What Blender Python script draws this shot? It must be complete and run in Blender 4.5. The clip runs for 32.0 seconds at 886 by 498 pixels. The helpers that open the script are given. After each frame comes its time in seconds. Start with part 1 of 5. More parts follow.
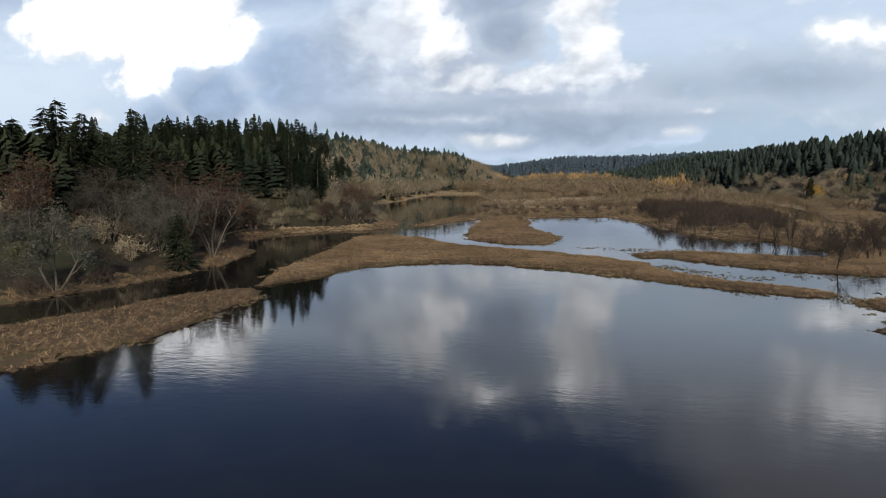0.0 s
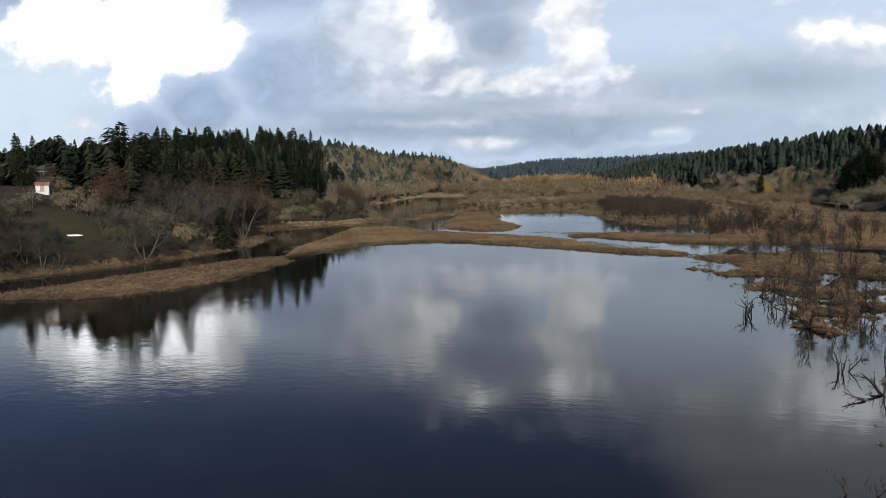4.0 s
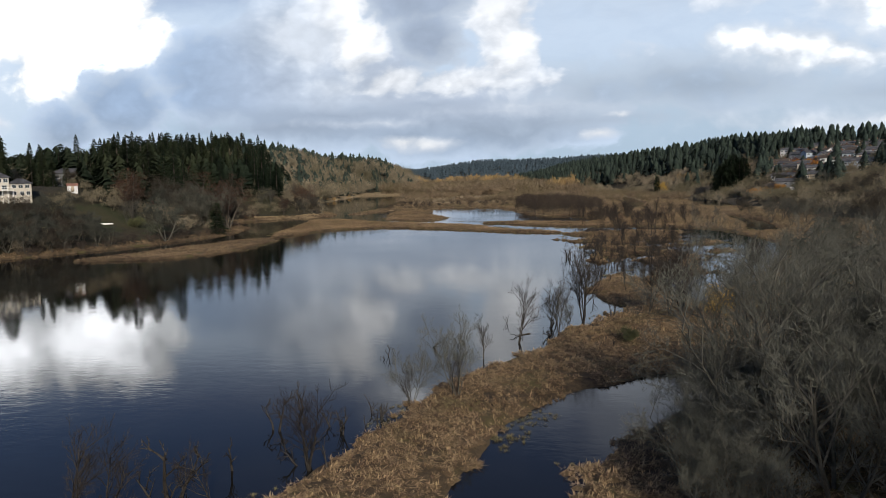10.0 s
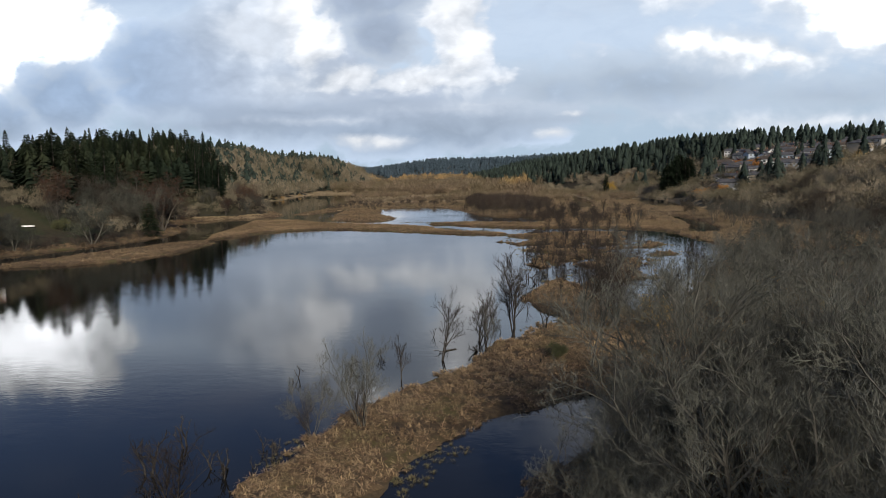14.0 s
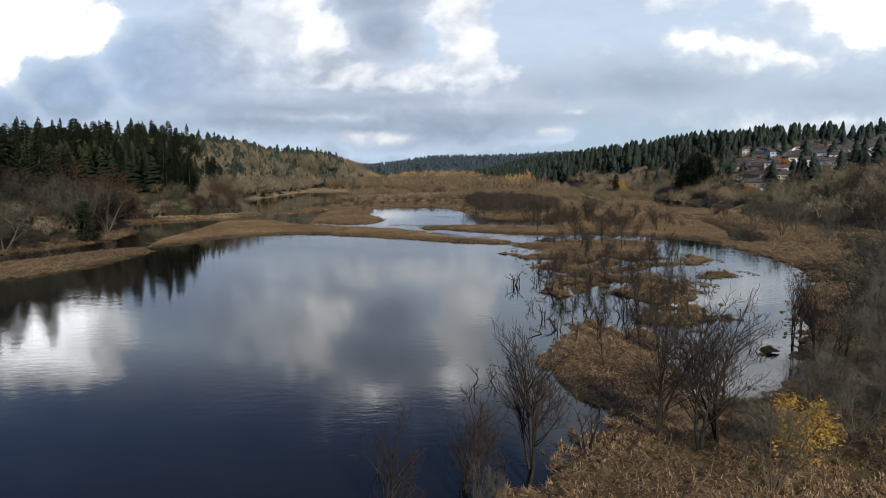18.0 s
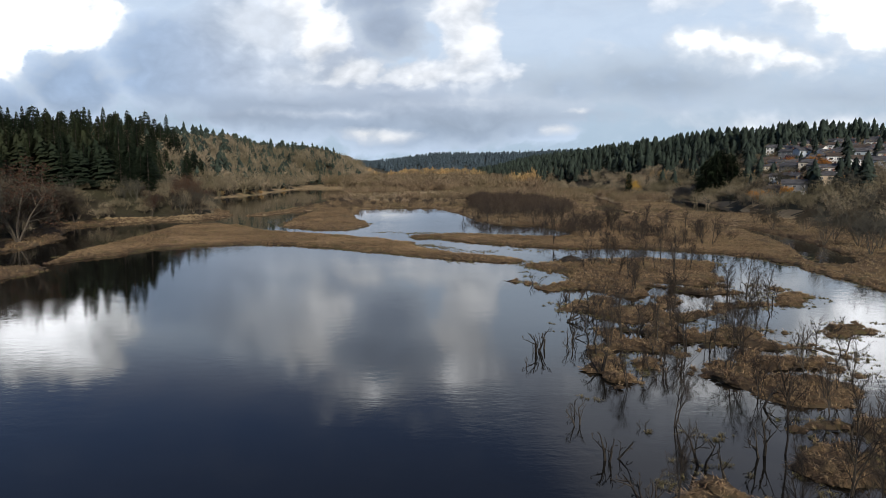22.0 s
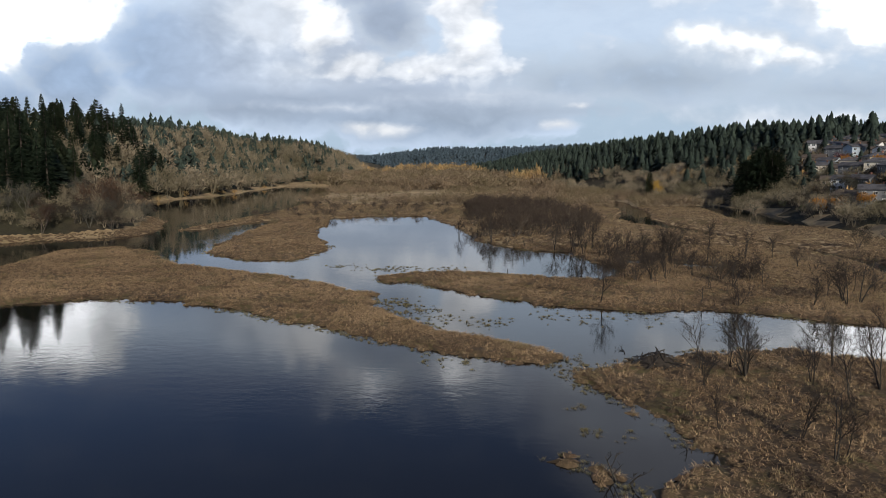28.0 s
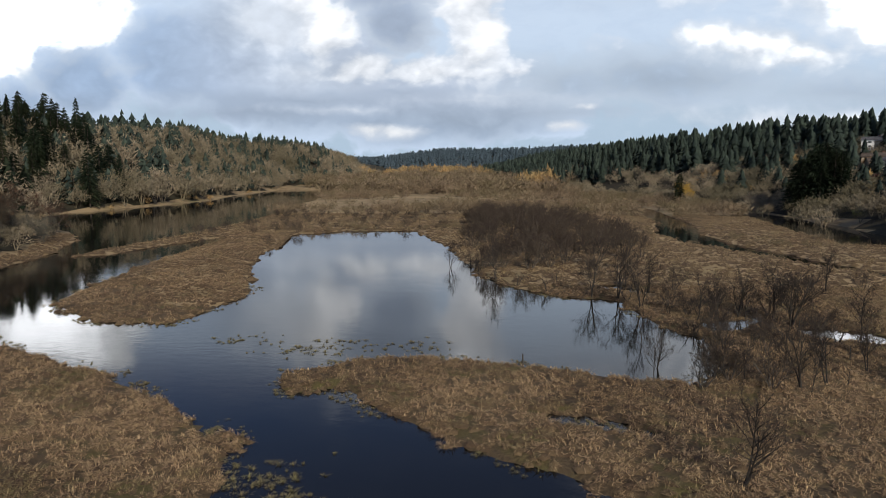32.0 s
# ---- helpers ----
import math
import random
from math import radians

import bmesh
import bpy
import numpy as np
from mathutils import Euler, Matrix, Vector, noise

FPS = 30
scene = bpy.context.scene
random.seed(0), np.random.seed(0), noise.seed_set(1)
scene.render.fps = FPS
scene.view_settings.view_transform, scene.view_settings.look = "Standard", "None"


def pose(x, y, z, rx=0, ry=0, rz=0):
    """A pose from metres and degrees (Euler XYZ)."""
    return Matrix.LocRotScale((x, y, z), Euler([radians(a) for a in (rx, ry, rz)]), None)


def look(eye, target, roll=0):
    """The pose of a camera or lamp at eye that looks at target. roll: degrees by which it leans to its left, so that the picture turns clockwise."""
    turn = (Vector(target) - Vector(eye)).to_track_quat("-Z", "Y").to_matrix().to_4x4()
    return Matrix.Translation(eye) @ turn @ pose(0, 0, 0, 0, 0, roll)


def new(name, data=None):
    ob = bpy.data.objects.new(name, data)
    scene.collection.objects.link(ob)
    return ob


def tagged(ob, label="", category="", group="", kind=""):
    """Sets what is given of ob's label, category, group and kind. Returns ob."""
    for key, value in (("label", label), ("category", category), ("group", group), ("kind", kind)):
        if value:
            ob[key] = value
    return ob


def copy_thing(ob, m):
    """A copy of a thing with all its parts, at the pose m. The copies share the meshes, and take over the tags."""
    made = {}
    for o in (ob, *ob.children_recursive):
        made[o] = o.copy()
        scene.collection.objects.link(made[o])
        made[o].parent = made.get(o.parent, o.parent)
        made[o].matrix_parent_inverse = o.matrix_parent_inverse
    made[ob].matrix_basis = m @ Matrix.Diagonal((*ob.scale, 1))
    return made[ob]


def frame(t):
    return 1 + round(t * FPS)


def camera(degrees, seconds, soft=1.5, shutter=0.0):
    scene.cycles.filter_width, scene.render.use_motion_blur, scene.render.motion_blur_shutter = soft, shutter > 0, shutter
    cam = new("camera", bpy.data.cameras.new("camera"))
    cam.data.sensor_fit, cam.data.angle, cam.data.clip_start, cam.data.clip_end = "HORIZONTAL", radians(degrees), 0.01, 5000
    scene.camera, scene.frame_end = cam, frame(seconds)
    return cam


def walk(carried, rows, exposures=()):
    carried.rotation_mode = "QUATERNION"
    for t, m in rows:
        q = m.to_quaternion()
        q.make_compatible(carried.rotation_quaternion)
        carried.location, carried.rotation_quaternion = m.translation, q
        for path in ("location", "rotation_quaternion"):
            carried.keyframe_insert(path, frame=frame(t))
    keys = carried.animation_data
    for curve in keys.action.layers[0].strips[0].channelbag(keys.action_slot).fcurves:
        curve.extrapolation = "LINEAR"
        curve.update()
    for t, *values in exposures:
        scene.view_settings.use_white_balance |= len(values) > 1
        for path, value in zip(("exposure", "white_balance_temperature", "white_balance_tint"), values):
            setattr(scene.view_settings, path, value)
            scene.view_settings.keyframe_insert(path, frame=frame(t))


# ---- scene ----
cam = camera(68.0, 32.0, soft=0.55)
PATH = [
    (0, (-23.579, 103.097, 20.385), (-23.992, 105.042, 20.174), -0.2),
    (0.5, (-21.76, 96.972, 20.417), (-22.173, 98.918, 20.206), -0.3),
    (1, (-19.655, 90.732, 20.308), (-20.069, 92.677, 20.099), -0.4),
    (1.5, (-17.879, 84.765, 20.252), (-18.292, 86.711, 20.043), -0.4),
    (2, (-15.713, 78.517, 20.146), (-16.127, 80.463, 19.939), -0.5),
    (2.5, (-13.938, 72.266, 19.978), (-14.35, 74.213, 19.773), -0.6),
    (3, (-11.737, 66.269, 19.989), (-12.151, 68.215, 19.781), -0.7),
    (3.5, (-9.873, 60.096, 19.532), (-10.28, 62.043, 19.328), -0.8),
    (5.5, (-7.643, 36.313, 18.41), (-7.969, 38.276, 18.214), -1.2),
    (6, (-7.083, 30.481, 18.383), (-7.416, 32.444, 18.189), -1.2),
    (6.5, (-6.435, 24.827, 18.537), (-6.77, 26.789, 18.342), -1.2),
    (7, (-5.994, 19.321, 18.91), (-6.326, 21.283, 18.712), -1.1),
    (7.5, (-5.034, 13.402, 18.867), (-5.371, 15.364, 18.669), -1.1),
    (8, (-3.934, 7.566, 18.839), (-4.279, 9.526, 18.642), -1.1),
    (8.5, (-2.775, 1.437, 18.639), (-3.125, 3.397, 18.442), -1.0),
    (9, (-1.672, -4.372, 18.943), (-2.022, -2.412, 18.745), -1.0),
    (9.5, (-0.459, -8.763, 19.002), (-0.73, -6.791, 18.802), -1.1),
    (10, (0.366, -11.787, 19.009), (0.173, -9.807, 18.806), -1.1),
    (10.5, (1.092, -14.014, 19.139), (0.922, -12.031, 18.936), -1.1),
    (11, (1.566, -15.143, 19.186), (1.405, -13.16, 18.983), -1.1),
    (11.5, (2.0, -15.769, 19.23), (1.865, -13.784, 19.026), -1.1),
    (12, (2.343, -15.456, 19.368), (2.235, -13.47, 19.163), -1.1),
    (12.5, (2.747, -14.248, 19.531), (2.658, -12.261, 19.323), -1.1),
    (13, (3.099, -12.334, 19.713), (3.027, -10.347, 19.504), -1.0),
    (13.5, (3.596, -9.666, 19.838), (3.531, -7.678, 19.628), -1.0),
    (14, (4.017, -6.293, 19.854), (3.959, -4.305, 19.643), -0.9),
    (14.5, (4.494, -2.281, 19.827), (4.437, -0.293, 19.615), -0.8),
    (16.5, (5.918, 17.298, 19.506), (5.854, 19.286, 19.29), -0.6),
    (17, (6.162, 22.989, 19.484), (6.096, 24.976, 19.267), -0.6),
    (17.5, (6.023, 28.194, 19.455), (5.959, 30.181, 19.238), -0.5),
    (18, (6.048, 33.717, 19.424), (5.984, 35.704, 19.206), -0.4),
    (18.5, (6.232, 39.414, 19.288), (6.167, 41.401, 19.07), -0.3),
    (19, (6.363, 44.932, 19.347), (6.297, 46.918, 19.128), -0.3),
    (19.5, (6.512, 50.399, 19.407), (6.443, 52.386, 19.187), -0.2),
    (20, (6.447, 55.754, 19.635), (6.38, 57.74, 19.413), -0.2),
    (20.5, (6.491, 61.486, 19.672), (6.425, 63.472, 19.449), -0.1),
    (21, (6.741, 67.466, 19.564), (6.674, 69.452, 19.341), -0.0),
    (21.5, (6.98, 73.004, 19.488), (6.913, 74.99, 19.265), 0.0),
    (22, (7.093, 79.104, 19.541), (7.024, 81.09, 19.316), 0.1),
    (22.5, (7.12, 83.831, 19.868), (7.052, 85.817, 19.642), 0.0),
    (23, (7.171, 89.439, 20.037), (7.103, 91.425, 19.81), 0.0),
    (23.5, (7.446, 95.827, 19.961), (7.377, 97.813, 19.734), 0.1),
    (24, (7.366, 101.365, 20.399), (7.299, 103.351, 20.17), 0.2),
    (24.5, (7.284, 107.276, 20.886), (7.218, 109.262, 20.655), 0.2),
    (25, (7.517, 113.789, 21.08), (7.451, 115.774, 20.846), 0.2),
    (25.5, (7.555, 119.343, 20.796), (7.489, 121.328, 20.564), 0.2),
    (27.5, (7.44, 141.935, 22.743), (7.375, 143.92, 22.501), 0.3),
    (28, (8.032, 149.913, 22.738), (7.965, 151.897, 22.496), 0.3),
    (28.5, (8.281, 157.715, 22.809), (8.217, 159.699, 22.568), 0.2),
    (29, (8.8, 165.67, 22.762), (8.734, 167.654, 22.521), 0.1),
    (29.5, (9.257, 173.392, 22.695), (9.191, 175.376, 22.458), 0.1),
    (30, (9.597, 181.342, 22.788), (9.53, 183.327, 22.552), 0.4),
    (30.5, (10.056, 189.155, 22.914), (9.987, 191.14, 22.678), 0.2),
    (31, (10.675, 197.526, 23.058), (10.603, 199.511, 22.821), 0.1),
    (31.5, (11.008, 205.708, 23.195), (10.935, 207.693, 22.957), 0.1),
    (32, (11.275, 214.242, 23.157), (11.184, 216.225, 22.92), 0.1),
]
walk(cam, [(t, look(eye, target, roll)) for t, eye, target, roll in PATH])

# ---- light ----
def nd(nt, kind, **vals):
    n = nt.nodes.new(kind)
    for k, v in vals.items():
        if k in n.inputs:
            n.inputs[k].default_value = v
    return n


def math_node(nt, op, a, b=None, c=None, clamp=False):
    n = nt.nodes.new("ShaderNodeMath")
    n.operation, n.use_clamp = op, clamp
    for i, v in enumerate((a, b, c)):
        if v is None:
            continue
        if isinstance(v, (int, float)):
            n.inputs[i].default_value = v
        else:
            nt.links.new(v, n.inputs[i])
    return n.outputs[0]


SUN_AZ, SUN_EL = radians(160), radians(27)      # clockwise from +y

world = bpy.data.worlds.new("sky")
scene.world = world
world.use_nodes = True
wt = world.node_tree
wt.nodes.clear()
L = wt.links.new
w_out = nd(wt, "ShaderNodeOutputWorld")
w_bg = nd(wt, "ShaderNodeBackground")
L(w_bg.outputs[0], w_out.inputs[0])
tc = nd(wt, "ShaderNodeTexCoord")
sep = nd(wt, "ShaderNodeSeparateXYZ")
L(tc.outputs["Generated"], sep.inputs[0])
sky_tex = nd(wt, "ShaderNodeTexSky")
sky_tex.sky_type = "NISHITA"
sky_tex.sun_disc = False
sky_tex.sun_elevation, sky_tex.sun_rotation = SUN_EL, SUN_AZ
dx, dy, dz = sep.outputs
ay = math_node(wt, "MAXIMUM", math_node(wt, "ABSOLUTE", dy), 0.08)
U = math_node(wt, "DIVIDE", dx, ay)
V = math_node(wt, "DIVIDE", math_node(wt, "ABSOLUTE", dz), ay)
comb = nd(wt, "ShaderNodeCombineXYZ")
L(U, comb.inputs[0]); L(V, comb.inputs[1]); L(math_node(wt, "LESS_THAN", dy, 0.0), comb.inputs[2])


def sky_noise(scale_u, scale_v, detail, rough, off=0.0, dist=0.0):
    mp = nd(wt, "ShaderNodeMapping")
    mp.inputs["Scale"].default_value = (scale_u, scale_v, 5)
    mp.inputs["Location"].default_value = (off, off * 0.7, off * 0.3)
    L(comb.outputs[0], mp.inputs[0])
    n = nd(wt, "ShaderNodeTexNoise", Scale=1.0, Detail=detail, Roughness=rough, Distortion=dist)
    L(mp.outputs[0], n.inputs["Vector"])
    return n


warp = sky_noise(7, 11, 5, 0.55, 3.1)
wsep = nd(wt, "ShaderNodeSeparateColor")
L(warp.outputs["Color"], wsep.inputs[0])
WU = math_node(wt, "MULTIPLY_ADD", math_node(wt, "SUBTRACT", wsep.outputs[0], 0.5), 0.075, U)
WV = math_node(wt, "MULTIPLY_ADD", math_node(wt, "SUBTRACT", wsep.outputs[1], 0.5), 0.045, V)
spot = nd(wt, "ShaderNodeCombineXYZ")
L(WU, spot.inputs[0]); L(WV, spot.inputs[1])
# cauliflower heads of the heaps, large and small
heads = []
for scale in (15.0, 40.0):
    mp = nd(wt, "ShaderNodeMapping")
    mp.inputs["Scale"].default_value = (1.0, 1.3, 1.0)
    L(spot.outputs[0], mp.inputs[0])
    vo = nd(wt, "ShaderNodeTexVoronoi", Scale=scale, Detail=2.0, Roughness=0.5, Smoothness=0.25)
    vo.feature = "SMOOTH_F1"
    L(mp.outputs[0], vo.inputs["Vector"])
    heads.append(math_node(wt, "SUBTRACT", 0.60, vo.outputs["Distance"]))
BILLOW = math_node(wt, "MULTIPLY_ADD", heads[1], 0.55, heads[0])
WISP = math_node(wt, "SUBTRACT", sky_noise(9, 22, 7, 0.6, 7.7, 0.3).outputs[0], 0.5)


def ramp(value, lo, hi, a=0.0, b=1.0, kind="SMOOTHSTEP"):
    m = nd(wt, "ShaderNodeMapRange")
    m.interpolation_type = kind
    L(value, m.inputs[0])
    for i, v in enumerate((lo, hi, a, b)):
        m.inputs[i + 1].default_value = v
    return m.outputs[0]


def blend(amount, under, upper):
    m = nd(wt, "ShaderNodeMixRGB")
    L(amount, m.inputs[0])
    for i, c in ((1, under), (2, upper)):
        if isinstance(c, tuple):
            m.inputs[i].default_value = (*c, 1)
        else:
            L(c, m.inputs[i])
    return m.outputs[0]


def heap_field(puffs, rough):
    """Depth inside a heap of rounded puffs (u, v, half width, half height), its rim broken into heads and shreds."""
    f = None
    for u, v, ru, rv in puffs:
        mp = nd(wt, "ShaderNodeMapping")
        mp.inputs["Scale"].default_value = (1 / ru, 1 / rv, 0)
        mp.inputs["Location"].default_value = (-u / ru, -v / rv, 0)
        L(spot.outputs[0], mp.inputs[0])
        ln = nd(wt, "ShaderNodeVectorMath")
        ln.operation = "LENGTH"
        L(mp.outputs[0], ln.inputs[0])
        k = min(ru, rv)
        d = math_node(wt, "MULTIPLY_ADD", ln.outputs["Value"], -k, k)
        f = d if f is None else math_node(wt, "SMOOTH_MAX", f, d, 0.02)
    f = math_node(wt, "MULTIPLY_ADD", BILLOW, rough, f)
    return math_node(wt, "MULTIPLY_ADD", WISP, rough * 0.7, f)


def cloud(under, puffs, rim, core, soft, depth, rough=0.03, cover=1.0, relief=0.25):
    """Lay a cloud over the sky: rim colour at its edge, core colour further in, its heads modelled light and dark."""
    f = heap_field(puffs, rough)
    tone = blend(ramp(f, 0.0, depth), rim, core)
    if relief:
        shade = math_node(wt, "MULTIPLY_ADD", math_node(wt, "ADD", BILLOW, math_node(wt, "MULTIPLY", WISP, 1.2)), relief, 1.0 - 0.12 * relief)
        sc = nd(wt, "ShaderNodeVectorMath")
        sc.operation = "SCALE"
        L(tone, sc.inputs[0]); L(shade, sc.inputs["Scale"])
        tone = sc.outputs[0]
    return blend(ramp(f, -soft, soft, 0.0, cover), under, tone)


# clear sky, deep blue high up
clear = nd(wt, "ShaderNodeMixRGB")
clear.blend_type = "MULTIPLY"
clear.inputs[0].default_value = 1.0
L(sky_tex.outputs[0], clear.inputs[1])
clear.inputs[2].default_value = (0.050, 0.056, 0.072, 1)
# thin pale veil below, reaching higher in the east
reach = math_node(wt, "SUBTRACT", V, ramp(U, 0.02, 0.36, 0.0, 0.34))
veil = math_node(wt, "MULTIPLY_ADD", WISP, 0.5, ramp(reach, 0.22, 0.42, 1.0, 0.0))
haze = blend(ramp(V, 0.04, 0.22), (0.46, 0.57, 0.67), (0.62, 0.72, 0.84))
haze = blend(ramp(V, 0.26, 0.36), haze, (0.44, 0.46, 0.53))
haze = blend(ramp(U, -0.62, -0.90, 0.0, 0.8), haze, (0.74, 0.83, 0.92))
SKY = blend(math_node(wt, "MULTIPLY", veil, 1.0, clamp=True), clear.outputs[0], haze)
# blown-out sunlit tower in the west, small heaps below it
SKY = cloud(SKY, [(-0.68, 0.25, 0.165, 0.09), (-0.84, 0.27, 0.16, 0.075), (-0.62, 0.215, 0.11, 0.055), (-0.72, 0.18, 0.09, 0.05)], (1.15, 1.15, 1.13), (3.4, 3.35, 3.3), 0.010, 0.07, 0.034)
SKY = cloud(SKY, [(-0.83, 0.105, 0.032, 0.016), (-0.745, 0.098, 0.016, 0.010)], (0.85, 0.88, 0.92), (0.98, 0.98, 0.98), 0.010, 0.012, 0.02)
# broad blue-grey heap
BODY = blend(ramp(U, -0.55, -0.22), (0.40, 0.51, 0.67), (0.62, 0.69, 0.80))
BODY = blend(ramp(V, 0.14, 0.06), BODY, (0.40, 0.48, 0.59))
SKY = cloud(SKY, [(-0.42, 0.165, 0.13, 0.085), (-0.60, 0.13, 0.10, 0.065), (-0.70, 0.095, 0.08, 0.05), (-0.28, 0.17, 0.18, 0.13), (-0.06, 0.10, 0.28, 0.075)], (0.62, 0.72, 0.85), BODY, 0.007, 0.03, 0.028, 1.0, 0.24)
# grey cover over the east
SKY = cloud(SKY, [(0.28, 0.135, 0.24, 0.06), (0.14, 0.13, 0.13, 0.05), (0.55, 0.115, 0.28, 0.04)], (0.62, 0.70, 0.79), (0.45, 0.53, 0.63), 0.03, 0.05, 0.042, 0.92, 0.28)
SKY = cloud(SKY, [(0.36, 0.34, 0.34, 0.07), (0.20, 0.28, 0.12, 0.03)], (0.62, 0.68, 0.77), (0.72, 0.75, 0.80), 0.06, 0.06, 0.05, 0.75)
# white heap in the middle, very bright above
SKY = cloud(SKY, [(-0.29, 0.23, 0.11, 0.075), (-0.25, 0.15, 0.10, 0.04)], (0.68, 0.75, 0.84), (0.84, 0.88, 0.93), 0.035, 0.04, 0.035, 0.85, 0.25)
SKY = cloud(SKY, [(-0.215, 0.215, 0.050, 0.060), (-0.235, 0.265, 0.060, 0.050), (-0.165, 0.155, 0.085, 0.032), (-0.06, 0.147, 0.125, 0.030), (0.002, 0.195, 0.048, 0.070), (-0.02, 0.26, 0.065, 0.055), (0.06, 0.142, 0.05, 0.016)],
            (0.88, 0.91, 0.95), (1.18, 1.17, 1.16), 0.008, 0.034, 0.032, 1.0, 0.30)
SKY = cloud(SKY, [(-0.14, 0.330, 0.09, 0.045), (-0.01, 0.31, 0.07, 0.05)], (0.9, 0.92, 0.95), (2.3, 2.27, 2.22), 0.035, 0.06, 0.035, 0.95)
# grey lobe before it
SKY = cloud(SKY, [(-0.125, 0.275, 0.105, 0.055), (-0.112, 0.212, 0.068, 0.057)], (0.62, 0.69, 0.78), (0.43, 0.50, 0.61), 0.007, 0.028, 0.030, 0.97, 0.22)
# dark flat bases and pale streaks between them
SKY = cloud(SKY, [(-0.25, 0.104, 0.20, 0.014), (-0.10, 0.116, 0.11, 0.009), (-0.36, 0.085, 0.14, 0.016)], (0.40, 0.47, 0.57), (0.33, 0.39, 0.48), 0.012, 0.02, 0.020, 0.78, 0.18)
SKY = cloud(SKY, [(0.10, 0.088, 0.17, 0.014), (-0.02, 0.074, 0.10, 0.010)], (0.45, 0.52, 0.61), (0.42, 0.48, 0.57), 0.012, 0.02, 0.018, 0.7, 0.15)
SKY = cloud(SKY, [(0.0, 0.103, 0.10, 0.005), (-0.20, 0.088, 0.09, 0.005), (0.06, 0.112, 0.08, 0.004)], (0.64, 0.69, 0.76), (0.74, 0.77, 0.81), 0.008, 0.01, 0.012, 0.8, 0.1)
SKY = cloud(SKY, [(-0.148, 0.060, 0.046, 0.009), (-0.11, 0.055, 0.03, 0.006), (0.14, 0.068, 0.022, 0.007), (0.165, 0.097, 0.012, 0.005)], (0.74, 0.77, 0.81), (0.92, 0.91, 0.89), 0.005, 0.010, 0.010, 0.95, 0.15)
# bright breaks in the east
SKY = cloud(SKY, [(0.42, 0.318, 0.24, 0.06)], (0.86, 0.89, 0.93), (2.0, 1.98, 1.95), 0.035, 0.05, 0.035, 0.85)
SKY = cloud(SKY, [(0.42, 0.182, 0.10, 0.026), (0.47, 0.166, 0.07, 0.022), (0.35, 0.195, 0.07, 0.020)], (0.86, 0.89, 0.92), (1.5, 1.48, 1.46), 0.012, 0.022, 0.020, 0.95)
SKY = cloud(SKY, [(0.62, 0.27, 0.19, 0.085), (0.60, 0.21, 0.09, 0.045), (0.33, 0.265, 0.05, 0.02)], (0.92, 0.94, 0.96), (3.2, 3.15, 3.1), 0.03, 0.06, 0.035)
SKY = cloud(SKY, [(0.54, 0.080, 0.18, 0.011), (0.42, 0.074, 0.06, 0.008)], (0.72, 0.77, 0.83), (0.92, 0.93, 0.94), 0.012, 0.015, 0.014, 0.9, 0.15)
SKY = cloud(SKY, [(0.20, 0.196, 0.03, 0.007), (0.235, 0.212, 0.02, 0.006), (0.16, 0.180, 0.02, 0.006)], (0.76, 0.80, 0.86), (0.92, 0.94, 0.96), 0.010, 0.012, 0.022, 0.8, 0.1)
cool = nd(wt, "ShaderNodeMixRGB")
cool.blend_type = "MULTIPLY"
cool.inputs[0].default_value = 1.0
cool.inputs[2].default_value = (0.965, 1.0, 1.055, 1)
L(SKY, cool.inputs[1])
L(cool.outputs[0], w_bg.inputs[0])
w_bg.inputs[1].default_value = 1.0

sun = new("sun", bpy.data.lights.new("sun", "SUN"))
sun.data.energy, sun.data.angle, sun.data.color = 4.1, radians(4), (1.0, 0.90, 0.76)
sun.matrix_basis = look((0, 0, 300), (-math.sin(SUN_AZ) * math.cos(SUN_EL), -math.cos(SUN_AZ) * math.cos(SUN_EL), 300 - math.sin(SUN_EL)))


